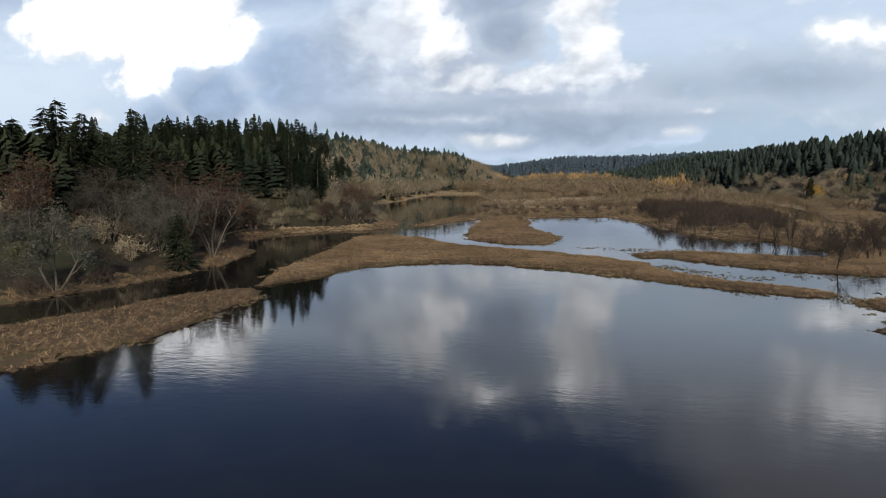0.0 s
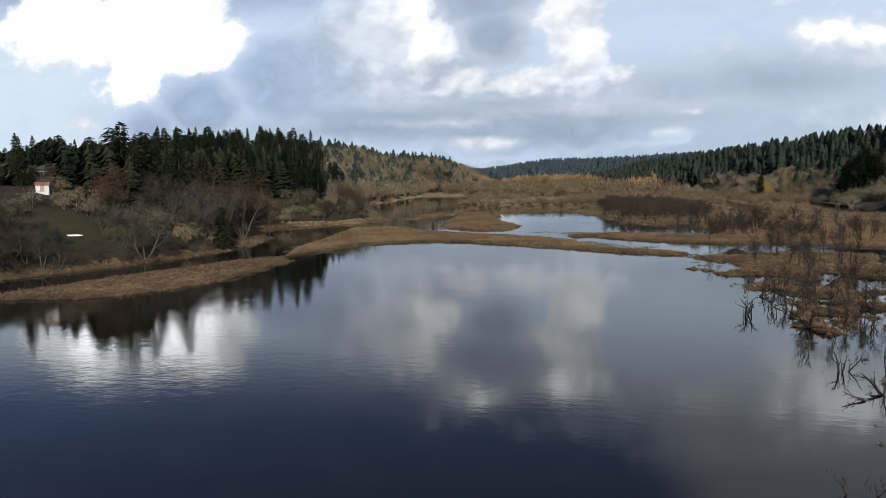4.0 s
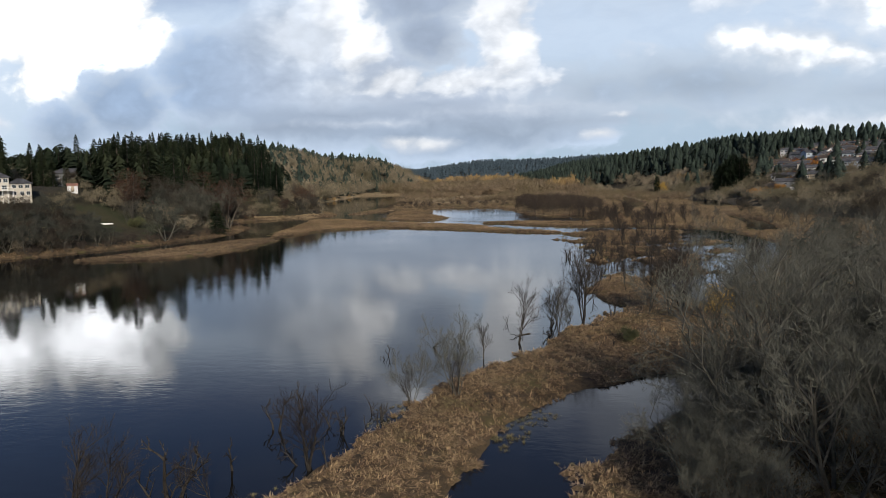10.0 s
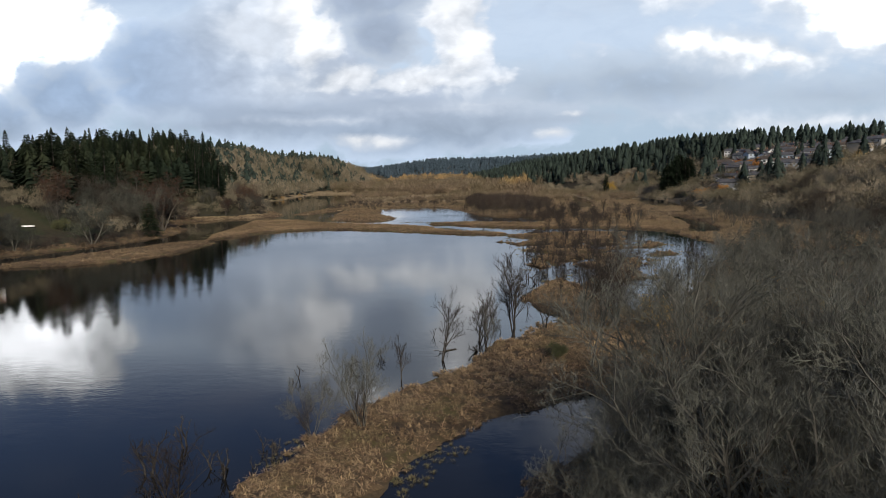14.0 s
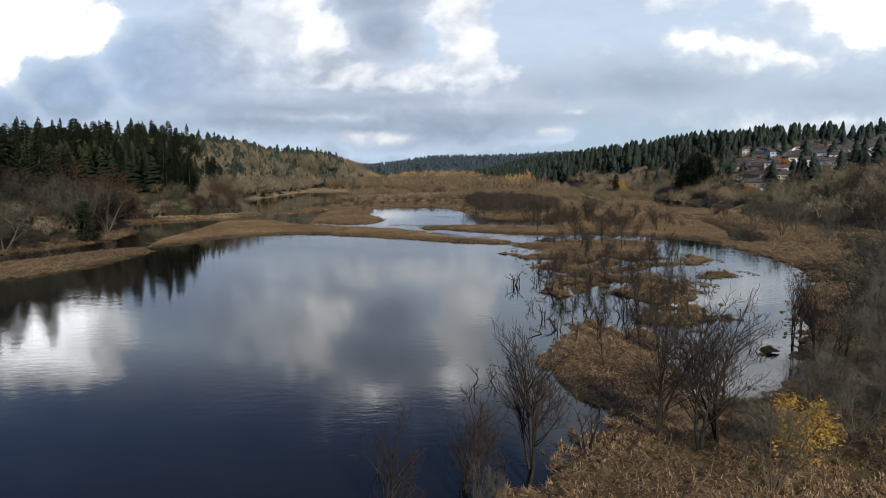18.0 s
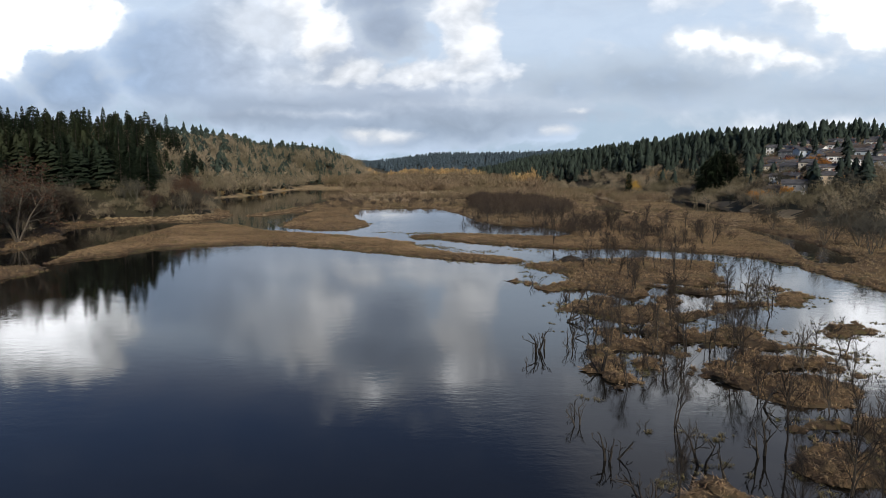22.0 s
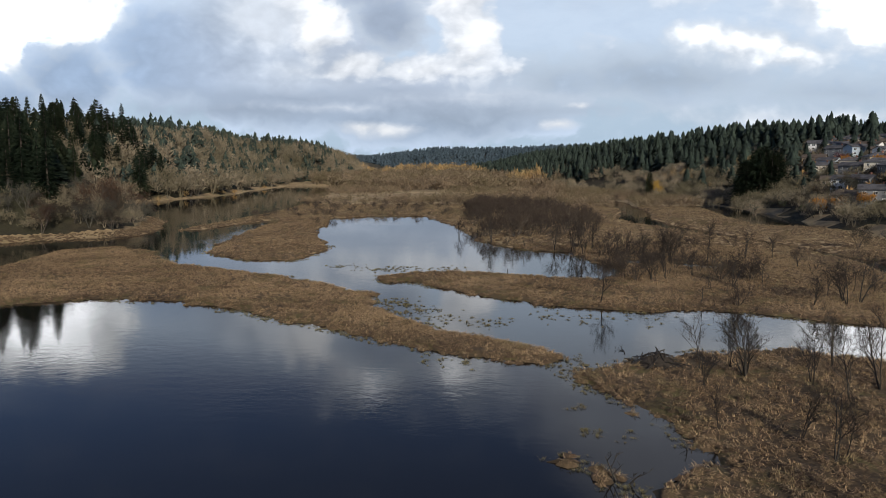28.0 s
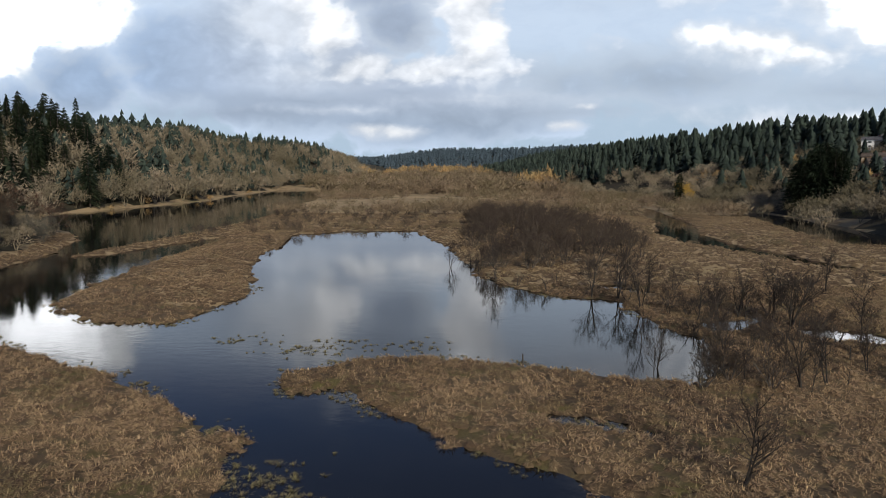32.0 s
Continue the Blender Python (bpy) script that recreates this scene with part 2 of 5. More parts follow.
# ---- materials ----
def material(name, c1, c2, scale=1.0, rough=0.85, c3=None, big=0.05, bump=0.0, bump_scale=8.0, random_amount=0.0, island=False, spec=0.3, metal=0.0, c4=None):
    """A mottled surface: grain (c1, c2) at `scale`, broad patches towards c3 at `big`, both per metre."""
    m = bpy.data.materials.new(name)
    m.use_nodes = True
    nt = m.node_tree
    b = nt.nodes["Principled BSDF"]
    b.inputs["Roughness"].default_value, b.inputs["Metallic"].default_value = rough, metal
    b.inputs["Specular IOR Level"].default_value = spec
    geo = nd(nt, "ShaderNodeNewGeometry")
    n1 = nd(nt, "ShaderNodeTexNoise", Scale=scale, Detail=5.0, Roughness=0.6)
    nt.links.new(geo.outputs["Position"], n1.inputs["Vector"])
    r1 = nd(nt, "ShaderNodeValToRGB")
    r1.color_ramp.elements[0].position, r1.color_ramp.elements[1].position = 0.33, 0.67
    r1.color_ramp.elements[0].color, r1.color_ramp.elements[1].color = (*c1, 1), (*c2, 1)
    nt.links.new(n1.outputs[0], r1.inputs[0])
    col = r1.outputs[0]
    for cx, sc, lo, hi in ((c3, big, 0.42, 0.62), (c4, big * 3.3, 0.52, 0.66)):
        if cx:
            n2 = nd(nt, "ShaderNodeTexNoise", Scale=sc, Detail=4.0, Roughness=0.6)
            nt.links.new(geo.outputs["Position"], n2.inputs["Vector"])
            r2 = nd(nt, "ShaderNodeMapRange")
            nt.links.new(n2.outputs[0], r2.inputs[0])
            r2.inputs[1].default_value, r2.inputs[2].default_value = lo, hi
            mx = nd(nt, "ShaderNodeMixRGB")
            nt.links.new(r2.outputs[0], mx.inputs[0]); nt.links.new(col, mx.inputs[1])
            mx.inputs[2].default_value = (*cx, 1)
            col = mx.outputs[0]
    if random_amount:
        src = geo.outputs["Random Per Island"] if island else nd(nt, "ShaderNodeObjectInfo").outputs["Random"]
        hsv = nd(nt, "ShaderNodeHueSaturation")
        nt.links.new(math_node(nt, "MULTIPLY_ADD", src, random_amount * 2, 1 - random_amount), hsv.inputs["Value"])
        nt.links.new(math_node(nt, "MULTIPLY_ADD", src, random_amount * 0.06, 0.5 - random_amount * 0.03), hsv.inputs["Hue"])
        nt.links.new(col, hsv.inputs["Color"])
        col = hsv.outputs[0]
    nt.links.new(col, b.inputs["Base Color"])
    if bump:
        n3 = nd(nt, "ShaderNodeTexNoise", Scale=bump_scale, Detail=6.0, Roughness=0.65)
        nt.links.new(geo.outputs["Position"], n3.inputs["Vector"])
        bp = nd(nt, "ShaderNodeBump", Strength=bump, Distance=1.0 / bump_scale)
        nt.links.new(n3.outputs[0], bp.inputs["Height"])
        nt.links.new(bp.outputs[0], b.inputs["Normal"])
    return m


def water_material():
    m = bpy.data.materials.new("lake_water")
    m.use_nodes = True
    nt = m.node_tree
    b = nt.nodes["Principled BSDF"]
    b.inputs["Base Color"].default_value = (0.010, 0.0095, 0.008, 1)
    b.inputs["IOR"].default_value = 1.38
    b.inputs["Roughness"].default_value = 0.03
    geo = nd(nt, "ShaderNodeNewGeometry")
    hgt = None
    for sc, amp, sx in ((0.9, 0.018, 0.55), (3.0, 0.008, 0.6), (7.0, 0.0025, 0.7), (0.12, 0.03, 1.0)):
        mp = nd(nt, "ShaderNodeMapping")
        mp.inputs["Scale"].default_value = (sx, 1.0, 1.0)
        nt.links.new(geo.outputs["Position"], mp.inputs[0])
        n = nd(nt, "ShaderNodeTexNoise", Scale=sc, Detail=3.0, Roughness=0.5)
        nt.links.new(mp.outputs[0], n.inputs["Vector"])
        v = math_node(nt, "MULTIPLY", n.outputs[0], amp)
        hgt = v if hgt is None else math_node(nt, "ADD", hgt, v)
    # wind: ruffled patches between calm ones
    wn = nd(nt, "ShaderNodeTexNoise", Scale=0.022, Detail=4.0, Roughness=0.55)
    nt.links.new(geo.outputs["Position"], wn.inputs["Vector"])
    wr = nd(nt, "ShaderNodeMapRange")
    nt.links.new(wn.outputs[0], wr.inputs[0])
    wr.inputs[1].default_value, wr.inputs[2].default_value = 0.45, 0.68
    wr.inputs[3].default_value, wr.inputs[4].default_value = 0.25, 1.0
    bp = nd(nt, "ShaderNodeBump", Distance=1.0)
    nt.links.new(math_node(nt, "MULTIPLY", wr.outputs[0], 0.85), bp.inputs["Strength"])
    nt.links.new(hgt, bp.inputs["Height"])
    nt.links.new(bp.outputs[0], b.inputs["Normal"])
    return m


M_WATER = water_material()
# marsh ground, kept dark to paint the shadowed gaps between tussocks
M_MARSH = material("marsh_ground", (0.028, 0.019, 0.011), (0.095, 0.065, 0.036), 1.9, 0.95, (0.10, 0.072, 0.04), 0.05, 0.8, 3.0, c4=(0.10, 0.085, 0.03))
# dry sedge; the dark end of its grain imitates shading from tuft to tuft
M_SEDGE = material("dry_sedge", (0.090, 0.060, 0.031), (0.34, 0.232, 0.134), 2.6, 0.9, (0.33, 0.228, 0.130), 0.05, random_amount=0.45, island=True, c4=(0.17, 0.130, 0.066))
# matted leaves at the tussock hearts, with shade put into the colour
M_SHADED_THATCH = material("shaded_dead_leaves", (0.034, 0.023, 0.012), (0.16, 0.108, 0.061), 5.0, 0.95, (0.13, 0.088, 0.048), 0.05, bump=0.9, bump_scale=9.0, random_amount=0.25, island=True)
M_STRAW = material("pale_straw", (0.16, 0.108, 0.056), (0.38, 0.275, 0.155), 0.5, 0.9, (0.36, 0.27, 0.15), 0.04, random_amount=0.30, island=True, c4=(0.24, 0.19, 0.09))
# dark green needles, toned down further for cloud shade on the near wood
M_NEEDLE = material("conifer_needles", (0.009, 0.016, 0.011), (0.028, 0.040, 0.024), 0.9, 0.95, (0.034, 0.042, 0.022), 0.03, random_amount=0.3, spec=0.08)
# far firs: lighter and bluer than near ones, a little haze in the colour
M_HAZED_WOOD = material("hazed_conifer_needles", (0.012, 0.022, 0.019), (0.044, 0.062, 0.046), 0.13, 0.9, random_amount=0.14, island=True)
# distance haze over the closing ridge is mixed into this blue-green base colour
M_HAZED_RIDGE = material("haze_tinted_needles", (0.045, 0.068, 0.085), (0.062, 0.090, 0.110), 0.2, 0.95, random_amount=0.2, island=True)
M_BARK = material("bark", (0.035, 0.028, 0.022), (0.10, 0.085, 0.07), 3.0, 0.9, random_amount=0.3)
M_PALEBARK = material("pale_bark", (0.045, 0.043, 0.035), (0.105, 0.098, 0.08), 3.0, 0.9, random_amount=0.2)
M_TWIG = material("bare_twigs", (0.043, 0.042, 0.034), (0.098, 0.095, 0.076), 0.5, 0.9, random_amount=0.3)
M_ALDERTWIG = material("alder_twigs", (0.058, 0.060, 0.048), (0.130, 0.129, 0.106), 0.35, 0.9, random_amount=0.25)
M_BROWNTWIG = material("willow_twigs", (0.026, 0.019, 0.014), (0.064, 0.047, 0.034), 0.5, 0.9, random_amount=0.3)
M_DARKTWIG = material("dark_twigs", (0.014, 0.011, 0.009), (0.042, 0.032, 0.025), 0.6, 0.9, random_amount=0.3)
M_DEAD = material("wet_dead_wood", (0.012, 0.010, 0.008), (0.05, 0.042, 0.034), 4.0, 0.75, random_amount=0.3)
# mown lawn, its colour darkened to stand in for a cloud's shadow
M_GRASS = material("shade_toned_lawn", (0.016, 0.021, 0.009), (0.040, 0.045, 0.019), 1.5, 0.95, (0.045, 0.038, 0.02), 0.08, 0.4, 6.0)
# rust, brown and lichen are darkened too, as if the bank lay under cloud
M_LEAF = {k: material(k + "_leaves", a, b, 0.6, 0.85, random_amount=0.25) for k, a, b in (
    ("rust", (0.042, 0.021, 0.012), (0.088, 0.045, 0.025)), ("brown", (0.028, 0.022, 0.015), (0.066, 0.051, 0.033)),
    ("yellow", (0.24, 0.14, 0.028), (0.40, 0.25, 0.055)), ("olive", (0.055, 0.062, 0.026), (0.12, 0.12, 0.055)),
    ("lichen", (0.027, 0.029, 0.022), (0.066, 0.068, 0.053)), ("orange", (0.26, 0.11, 0.02), (0.42, 0.19, 0.04)), ("red", (0.07, 0.018, 0.018), (0.14, 0.035, 0.03)))}
# undergrowth colour halved: the near slope's cloud shadow is painted in
M_HILL = material("shade_toned_undergrowth", (0.018, 0.016, 0.010), (0.055, 0.043, 0.026), 0.35, 0.95, (0.035, 0.034, 0.017), 0.02, 0.8, 1.2)
# dry meadow, lightened so that sunshine on the upper valley sits in its colour
M_SUNLIT_MEADOW = material("sun_toned_dry_meadow", (0.15, 0.105, 0.055), (0.34, 0.255, 0.145), 0.25, 0.95, (0.36, 0.27, 0.15), 0.012, 0.6, 1.5, c4=(0.20, 0.16, 0.08))
M_MUD = material("dark_mud", (0.02, 0.016, 0.012), (0.05, 0.04, 0.03), 1.0, 0.8, bump=0.5)


# ---- ground ----
LATTICE = np.random.RandomState(5).rand(256, 256)


def vnoise(x, y, seed=0):
    x = np.asarray(x, float) + seed * 17.3
    y = np.asarray(y, float) + seed * 9.1
    i, j = np.floor(x).astype(int), np.floor(y).astype(int)
    fx, fy = x - i, y - j
    fx, fy = fx * fx * (3 - 2 * fx), fy * fy * (3 - 2 * fy)
    g = lambda a, b: LATTICE[a % 256, b % 256]
    return (g(i, j) * (1 - fx) + g(i + 1, j) * fx) * (1 - fy) + (g(i, j + 1) * (1 - fx) + g(i + 1, j + 1) * fx) * fy


def fbm(x, y, seed=0, octaves=4):
    s, a, f, tot = 0.0, 1.0, 1.0, 0.0
    for k in range(octaves):
        s = s + a * vnoise(np.asarray(x) * f, np.asarray(y) * f, seed + k)
        tot, a, f = tot + a, a * 0.5, f * 2.03
    return s / tot - 0.5


def inside(poly, x, y):
    """Signed distance to the rim of a shape, positive within."""
    x, y = np.asarray(x, float), np.asarray(y, float)
    n = len(poly)
    if x.size == 1:
        A, B = np.array(poly, float), np.array(poly[1:] + poly[:1], float)
        E, px, py = B - A, float(x.ravel()[0]), float(y.ravel()[0])
        t = np.clip(((px - A[:, 0]) * E[:, 0] + (py - A[:, 1]) * E[:, 1]) / (E * E).sum(1), 0, 1)
        d = np.hypot(px - A[:, 0] - t * E[:, 0], py - A[:, 1] - t * E[:, 1]).min()
        over = (A[:, 1] > py) != (B[:, 1] > py)
        odd = np.count_nonzero(over & (px < E[:, 0] * (py - A[:, 1]) / np.where(E[:, 1] == 0, 1, E[:, 1]) + A[:, 0])) % 2
        return np.full(x.shape, d if odd else -d)
    d = np.full(x.shape, 1e18)
    s = np.zeros(x.shape, bool)
    for k in range(n):
        (ax, ay_), (bx, by) = poly[k], poly[(k + 1) % n]
        ex, ey = bx - ax, by - ay_
        t = np.clip(((x - ax) * ex + (y - ay_) * ey) / (ex * ex + ey * ey), 0, 1)
        d = np.minimum(d, (x - ax - t * ex) ** 2 + (y - ay_ - t * ey) ** 2)
        if ay_ != by:
            s ^= ((ay_ > y) != (by > y)) & (x < ex * (y - ay_) / ey + ax)
    return np.where(s, 1, -1) * np.sqrt(d)


def near_line(line, x, y):
    """Distance to a line of (x, y, half width), less that width."""
    best = np.full(np.shape(x), 1e9)
    for (ax, ay_, ra), (bx, by, rb) in zip(line, line[1:]):
        ex, ey = bx - ax, by - ay_
        t = np.clip(((x - ax) * ex + (y - ay_) * ey) / (ex * ex + ey * ey), 0, 1)
        best = np.minimum(best, np.hypot(x - ax - t * ex, y - ay_ - t * ey) - (ra + t * (rb - ra)))
    return best


SPIT = [(-84, 219), (-78, 233), (-75, 247), (-66, 256), (-54, 260), (-41, 259), (-27, 252), (-14, 243), (-4, 236), (5, 230), (18, 225),
        (20, 228), (14, 233), (6, 239), (0, 246), (-7, 255), (-8, 265), (-17, 275), (-30, 284), (-46, 293), (-58, 299), (-68, 309),
        (-78, 324), (-90, 331), (-101, 322), (-97, 298), (-92, 258), (-90, 236)]
STRIP = [(-84, 160), (-79, 176), (-78, 190), (-79, 205), (-81, 214), (-86, 214), (-92, 205), (-95, 194), (-99, 183), (-104, 170),
         (-108, 158), (-114, 148), (-100, 150), (-90, 153)]
WEST = [(-900, -400), (-120, -400), (-128, 60), (-129, 126), (-138, 150), (-129, 168), (-121, 184), (-113, 205), (-109, 228), (-109, 248),
        (-114, 270), (-131, 300), (-137, 318), (-130, 340), (-115, 354), (-102, 362), (-106, 392), (-122, 428), (-142, 456), (-186, 476), (-206, 515), (-205, 560), (-196, 605),
        (-190, 700), (-206, 820), (-222, 1050), (-165, 1150), (-165, 6000), (-6000, 6000), (-6000, -400)]
ISLET = [(-60, 322), (-66, 345), (-69, 378), (-70, 418), (-74, 446), (-56, 446), (-50, 415), (-44, 373), (-31, 334), (-32, 320), (-35, 310), (-46, 311)]
NORTH = [(-95, 386), (-90, 388), (-84, 415), (-74, 441), (-58, 441), (-12, 290), (-8, 281), (-3, 281), (1, 277), (7, 272), (12, 265), (18, 263), (21, 260),
         (28, 257), (38, 255), (47, 258), (59, 252), (71, 247), (78, 236), (79, 200), (77, 171), (400, 171), (6000, 171), (6000, 6000), (-165, 6000), (-160, 1130), (-150, 900),
         (-118, 780), (-104, 640), (-90, 525), (-90, 470), (-94, 405)]
POND = [(-56, 444), (-40, 463), (-11, 467), (4, 416), (12, 368), (16, 350), (26, 336), (37, 331), (39, 318), (43, 304), (42, 293), (36, 284), (27, 286), (17, 290),
        (6, 293), (-3, 292), (-12, 284), (-27, 288), (-34, 308), (-31, 334), (-44, 373), (-52, 415)]
PUDDLES = [(62, 308, 4, 72, 303, 3), (48, 312, 3, 56, 318, 2), (38, 345, 3, 44, 340, 2), (52, 184, 4, 58, 190, 3), (44, 196, 3, 49, 192, 2), (40, 178, 2, 46, 183, 2), (-62, 430, 1, -86, 432, 2), (20, 274, 1, 27, 271, 1)]
SOUTH_BAR = [(-34, -40), (-18, 14), (-13.8, 26), (-9.5, 34), (-8, 41), (-3, 52), (4, 62), (8, 71), (13, 76), (18, 86), (15, 92), (15, 103), (19, 113), (23, 121), (27, 110), (28, 99),
             (26, 90), (31, 88), (36, 93), (43, 104), (50, 118), (58, 135), (70, 153), (77, 171), (400, 175), (400, 76), (62, 72), (40, 64), (27, 58), (13, 51), (5, 45),
             (0, 38), (-3, 27), (-7, 16), (-22, -40)]
SOUTH = [(-4, -400), (-5, 8), (3.2, 22.8), (5.8, 29.8), (9.6, 36.4), (15, 41), (21, 46), (34, 54), (64, 62), (6000, 66), (6000, -400)]
EAST_BAR = [(20, 221), (25, 213), (28, 206), (29, 198), (31, 190), (34, 178), (29, 169), (37, 167), (48, 177), (56, 178), (63, 184), (60, 193), (54, 200), (56, 212), (62, 226), (50, 233), (38, 230), (29, 226)]
PATCH_A = [(33, 135), (38, 133), (45, 140), (48, 150), (46, 160), (40, 163), (34, 155), (32, 146)]
PATCH_B = [(26, 157), (29, 152), (28, 146), (27, 140), (24, 142), (25, 150)]
REED = [(52, 159), (60, 162), (61, 166), (54, 165)]
DITCH = [(118, 700, 5), (112, 600, 5), (98, 500, 8), (87, 460, 9), (87, 428, 7), (95, 396, 4.0), (104, 362, 2.5), (109, 320, 3.2), (104, 275, 4.6), (94, 238, 6.0), (90, 228, 5)]
POOL = [(136, 480), (128, 426), (146, 418), (160, 440), (168, 480), (172, 540), (164, 590), (150, 560)]
RIVER_N = [(-165, 700, 26), (-178, 860, 20), (-170, 1000, 12), (-120, 1090, 8)]


def right_foot(y):
    return np.interp(y, [-400, 0, 150, 300, 420, 560, 700, 1000, 1500, 6000], [120, 120, 130, 140, 152, 176, 158, 85, 30, 0])


def ground_z(x, y):
    """Height of the ground; below zero it is lake bed."""
    x, y = np.asarray(x, float), np.asarray(y, float)
    far = np.clip((y - 300) / 400, 0, 1)
    wob = fbm(x * 0.16, y * 0.16, 1) * (5.0 + 6 * far) + fbm(x * 0.7, y * 0.7, 4, 3) * 2.6
    west = inside(WEST, x, y)
    land = np.full(x.shape, -1e9)
    for shape in (SPIT, STRIP, ISLET, NORTH, SOUTH_BAR, SOUTH):
        land = np.maximum(land, inside(shape, x, y))
    # tussock islands, broken by open water towards the south
    gaps = fbm(x * 0.13, y * 0.13, 33, 4) * 30 + 1.2 + np.clip((y - 196) * 0.3, 0, 9)
    for shape in (EAST_BAR, PATCH_A, PATCH_B, REED):
        land = np.maximum(land, np.minimum(inside(shape, x, y), gaps))
    land = np.minimum(land, near_line(DITCH, x, y))
    land = np.minimum(land, -inside(POOL, x, y))
    land = np.where(inside(ISLET, x, y) > -2, land, np.minimum(land, -inside(POND, x, y)))
    for ax, ay_, ra, bx, by, rb in PUDDLES:
        land = np.minimum(land, near_line([(ax, ay_, ra), (bx, by, rb)], x, y))
    land = np.minimum(land, near_line(RIVER_N, x, y))
    # scattered tussock flats in the drowned wood
    flat = fbm(x * 0.17, y * 0.17, 21, 4) * 24 - 3.4 - 0.6 * np.maximum(0, np.maximum(np.abs(x - 30) - 9, np.abs(y - 158) - 46))
    land = np.maximum(land, np.minimum(flat, 2.0))
    land = np.maximum(land, west) + wob * np.where(west > 30, 0, np.where((y < 66) & (x < 60), 0.35, 0.6))
    z = np.clip(land * 0.30, -1.2, 0.45) + fbm(x * 0.45, y * 0.45, 9, 3) * 0.35 * np.clip(land, 0, 1)
    # western bluff
    d = np.maximum(west - 3, 0)
    top = np.interp(y, [-400, 100, 250, 420, 650, 900, 1300, 2500], [21, 22, 19, 23, 36, 49, 42, 30])
    wide = np.interp(y, [0, 150, 230, 300, 420, 600, 1000], [60, 62, 62, 48, 58, 62, 75])
    lift = np.clip(d / wide, 0, 1)
    z = z + top * (lift * lift * (3 - 2 * lift) * 0.75 + 0.25 * lift) + np.clip((d - wide) * 0.02, 0, 22)
    # eastern hill
    e = np.maximum(x - right_foot(y), 0)
    ridge = np.interp(y, [-400, 100, 300, 450, 650, 850, 1100, 1600, 2500], [26, 28, 33, 39, 44, 47, 44, 44, 42])
    er = np.clip(e / 190, 0, 1)
    z = z + ridge * (1 - (1 - er) ** 1.9) + np.clip((e - 190) * 0.02, 0, 30)
    # far end of the valley
    f = np.clip((y - 1900) / 500, 0, 1)
    v = np.clip((y - 1000) / 800, 0, 1) * np.clip((x + 230) / 120, 0, 1)
    end = f * f * (3 - 2 * f) * np.interp(x, [-320, -80, 100, 700], [46, 74, 74, 96]) + v * v * (3 - 2 * v) * 16 * (1 - f)
    z = np.where(end > 0, np.maximum(z, end) + 3 * np.clip(1 - np.abs(z - end) / 6, 0, 1), z)
    rough = np.clip((d + e) / 40, 0, 1)
    return z + rough * fbm(x * 0.02, y * 0.02, 14) * 6


def axis(lo, hi, step, out_lo, out_hi, grow):
    mid = list(np.arange(lo, hi + step / 2, step))
    up, down, s = [mid[-1]], [mid[0]], step
    while up[-1] < out_hi:
        s *= grow
        up.append(up[-1] + s)
    s = step
    while down[-1] > out_lo:
        s *= grow
        down.append(down[-1] - s)
    return np.array(down[:0:-1] + mid + up[1:])


def mesh_object(name, verts, faces, mats, parent=None, smooth=False, loc=None):
    me = bpy.data.meshes.new(name)
    if isinstance(verts, np.ndarray) and isinstance(faces, np.ndarray):
        nv, nf, k = len(verts), len(faces), faces.shape[1]
        me.vertices.add(nv)
        me.vertices.foreach_set("co", verts.astype(np.float32).ravel())
        me.loops.add(nf * k)
        me.loops.foreach_set("vertex_index", faces.astype(np.int32).ravel())
        me.polygons.add(nf)
        me.polygons.foreach_set("loop_start", np.arange(0, nf * k, k, dtype=np.int32))
        me.update(calc_edges=True)
    else:
        me.from_pydata([tuple(v) for v in verts], [], [tuple(f) for f in faces])
    for m in (mats if isinstance(mats, (list, tuple)) else [mats]):
        me.materials.append(m)
    if smooth:
        me.shade_smooth()
    ob = new(name, me)
    if parent:
        ob.parent = parent
    if loc:
        ob.location = loc
    return ob


gx = axis(-132, 96, 1.1, -3200, 3200, 1.10)
gy = axis(-12, 345, 1.1, -380, 4600, 1.035)
GX, GY = np.meshgrid(gx, gy)
GZ = ground_z(GX, GY)
nx, ny = len(gx), len(gy)
gv = np.column_stack([GX.ravel(), GY.ravel(), GZ.ravel()])
ii = (np.arange(ny - 1)[:, None] * nx + np.arange(nx - 1)[None, :]).ravel()
gf = np.column_stack([ii, ii + 1, ii + nx + 1, ii + nx])
ground = tagged(mesh_object("ground", gv, gf, [M_MARSH, M_HILL, M_GRASS, M_SUNLIT_MEADOW], smooth=True), "brown marsh flats between wooded hills", "ground", kind="structure")
cx, cy = gv[gf].mean(1)[:, 0], gv[gf].mean(1)[:, 1]
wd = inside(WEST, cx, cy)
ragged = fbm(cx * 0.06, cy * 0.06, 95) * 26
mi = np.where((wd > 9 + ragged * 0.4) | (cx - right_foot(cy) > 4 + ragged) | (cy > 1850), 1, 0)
lawn = (wd > 4) & (wd < 40) & (cy > 186) & (cy < 226) & (fbm(cx * 0.1, cy * 0.1, 3) > -0.1)
mi = np.where(lawn, 2, mi)
mi = np.where((mi == 0) & (cy > 335 + fbm(cx * 0.03, cy * 0.03, 90) * 90), 3, mi)
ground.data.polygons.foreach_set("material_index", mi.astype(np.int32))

water = tagged(mesh_object("water", np.array([(-3200, -380, 0), (3200, -380, 0), (3200, 4600, 0), (-3200, 4600, 0.0)]), np.array([(0, 1, 2, 3)]), M_WATER),
               "dark still lake water mirroring the clouds", "water", kind="structure")


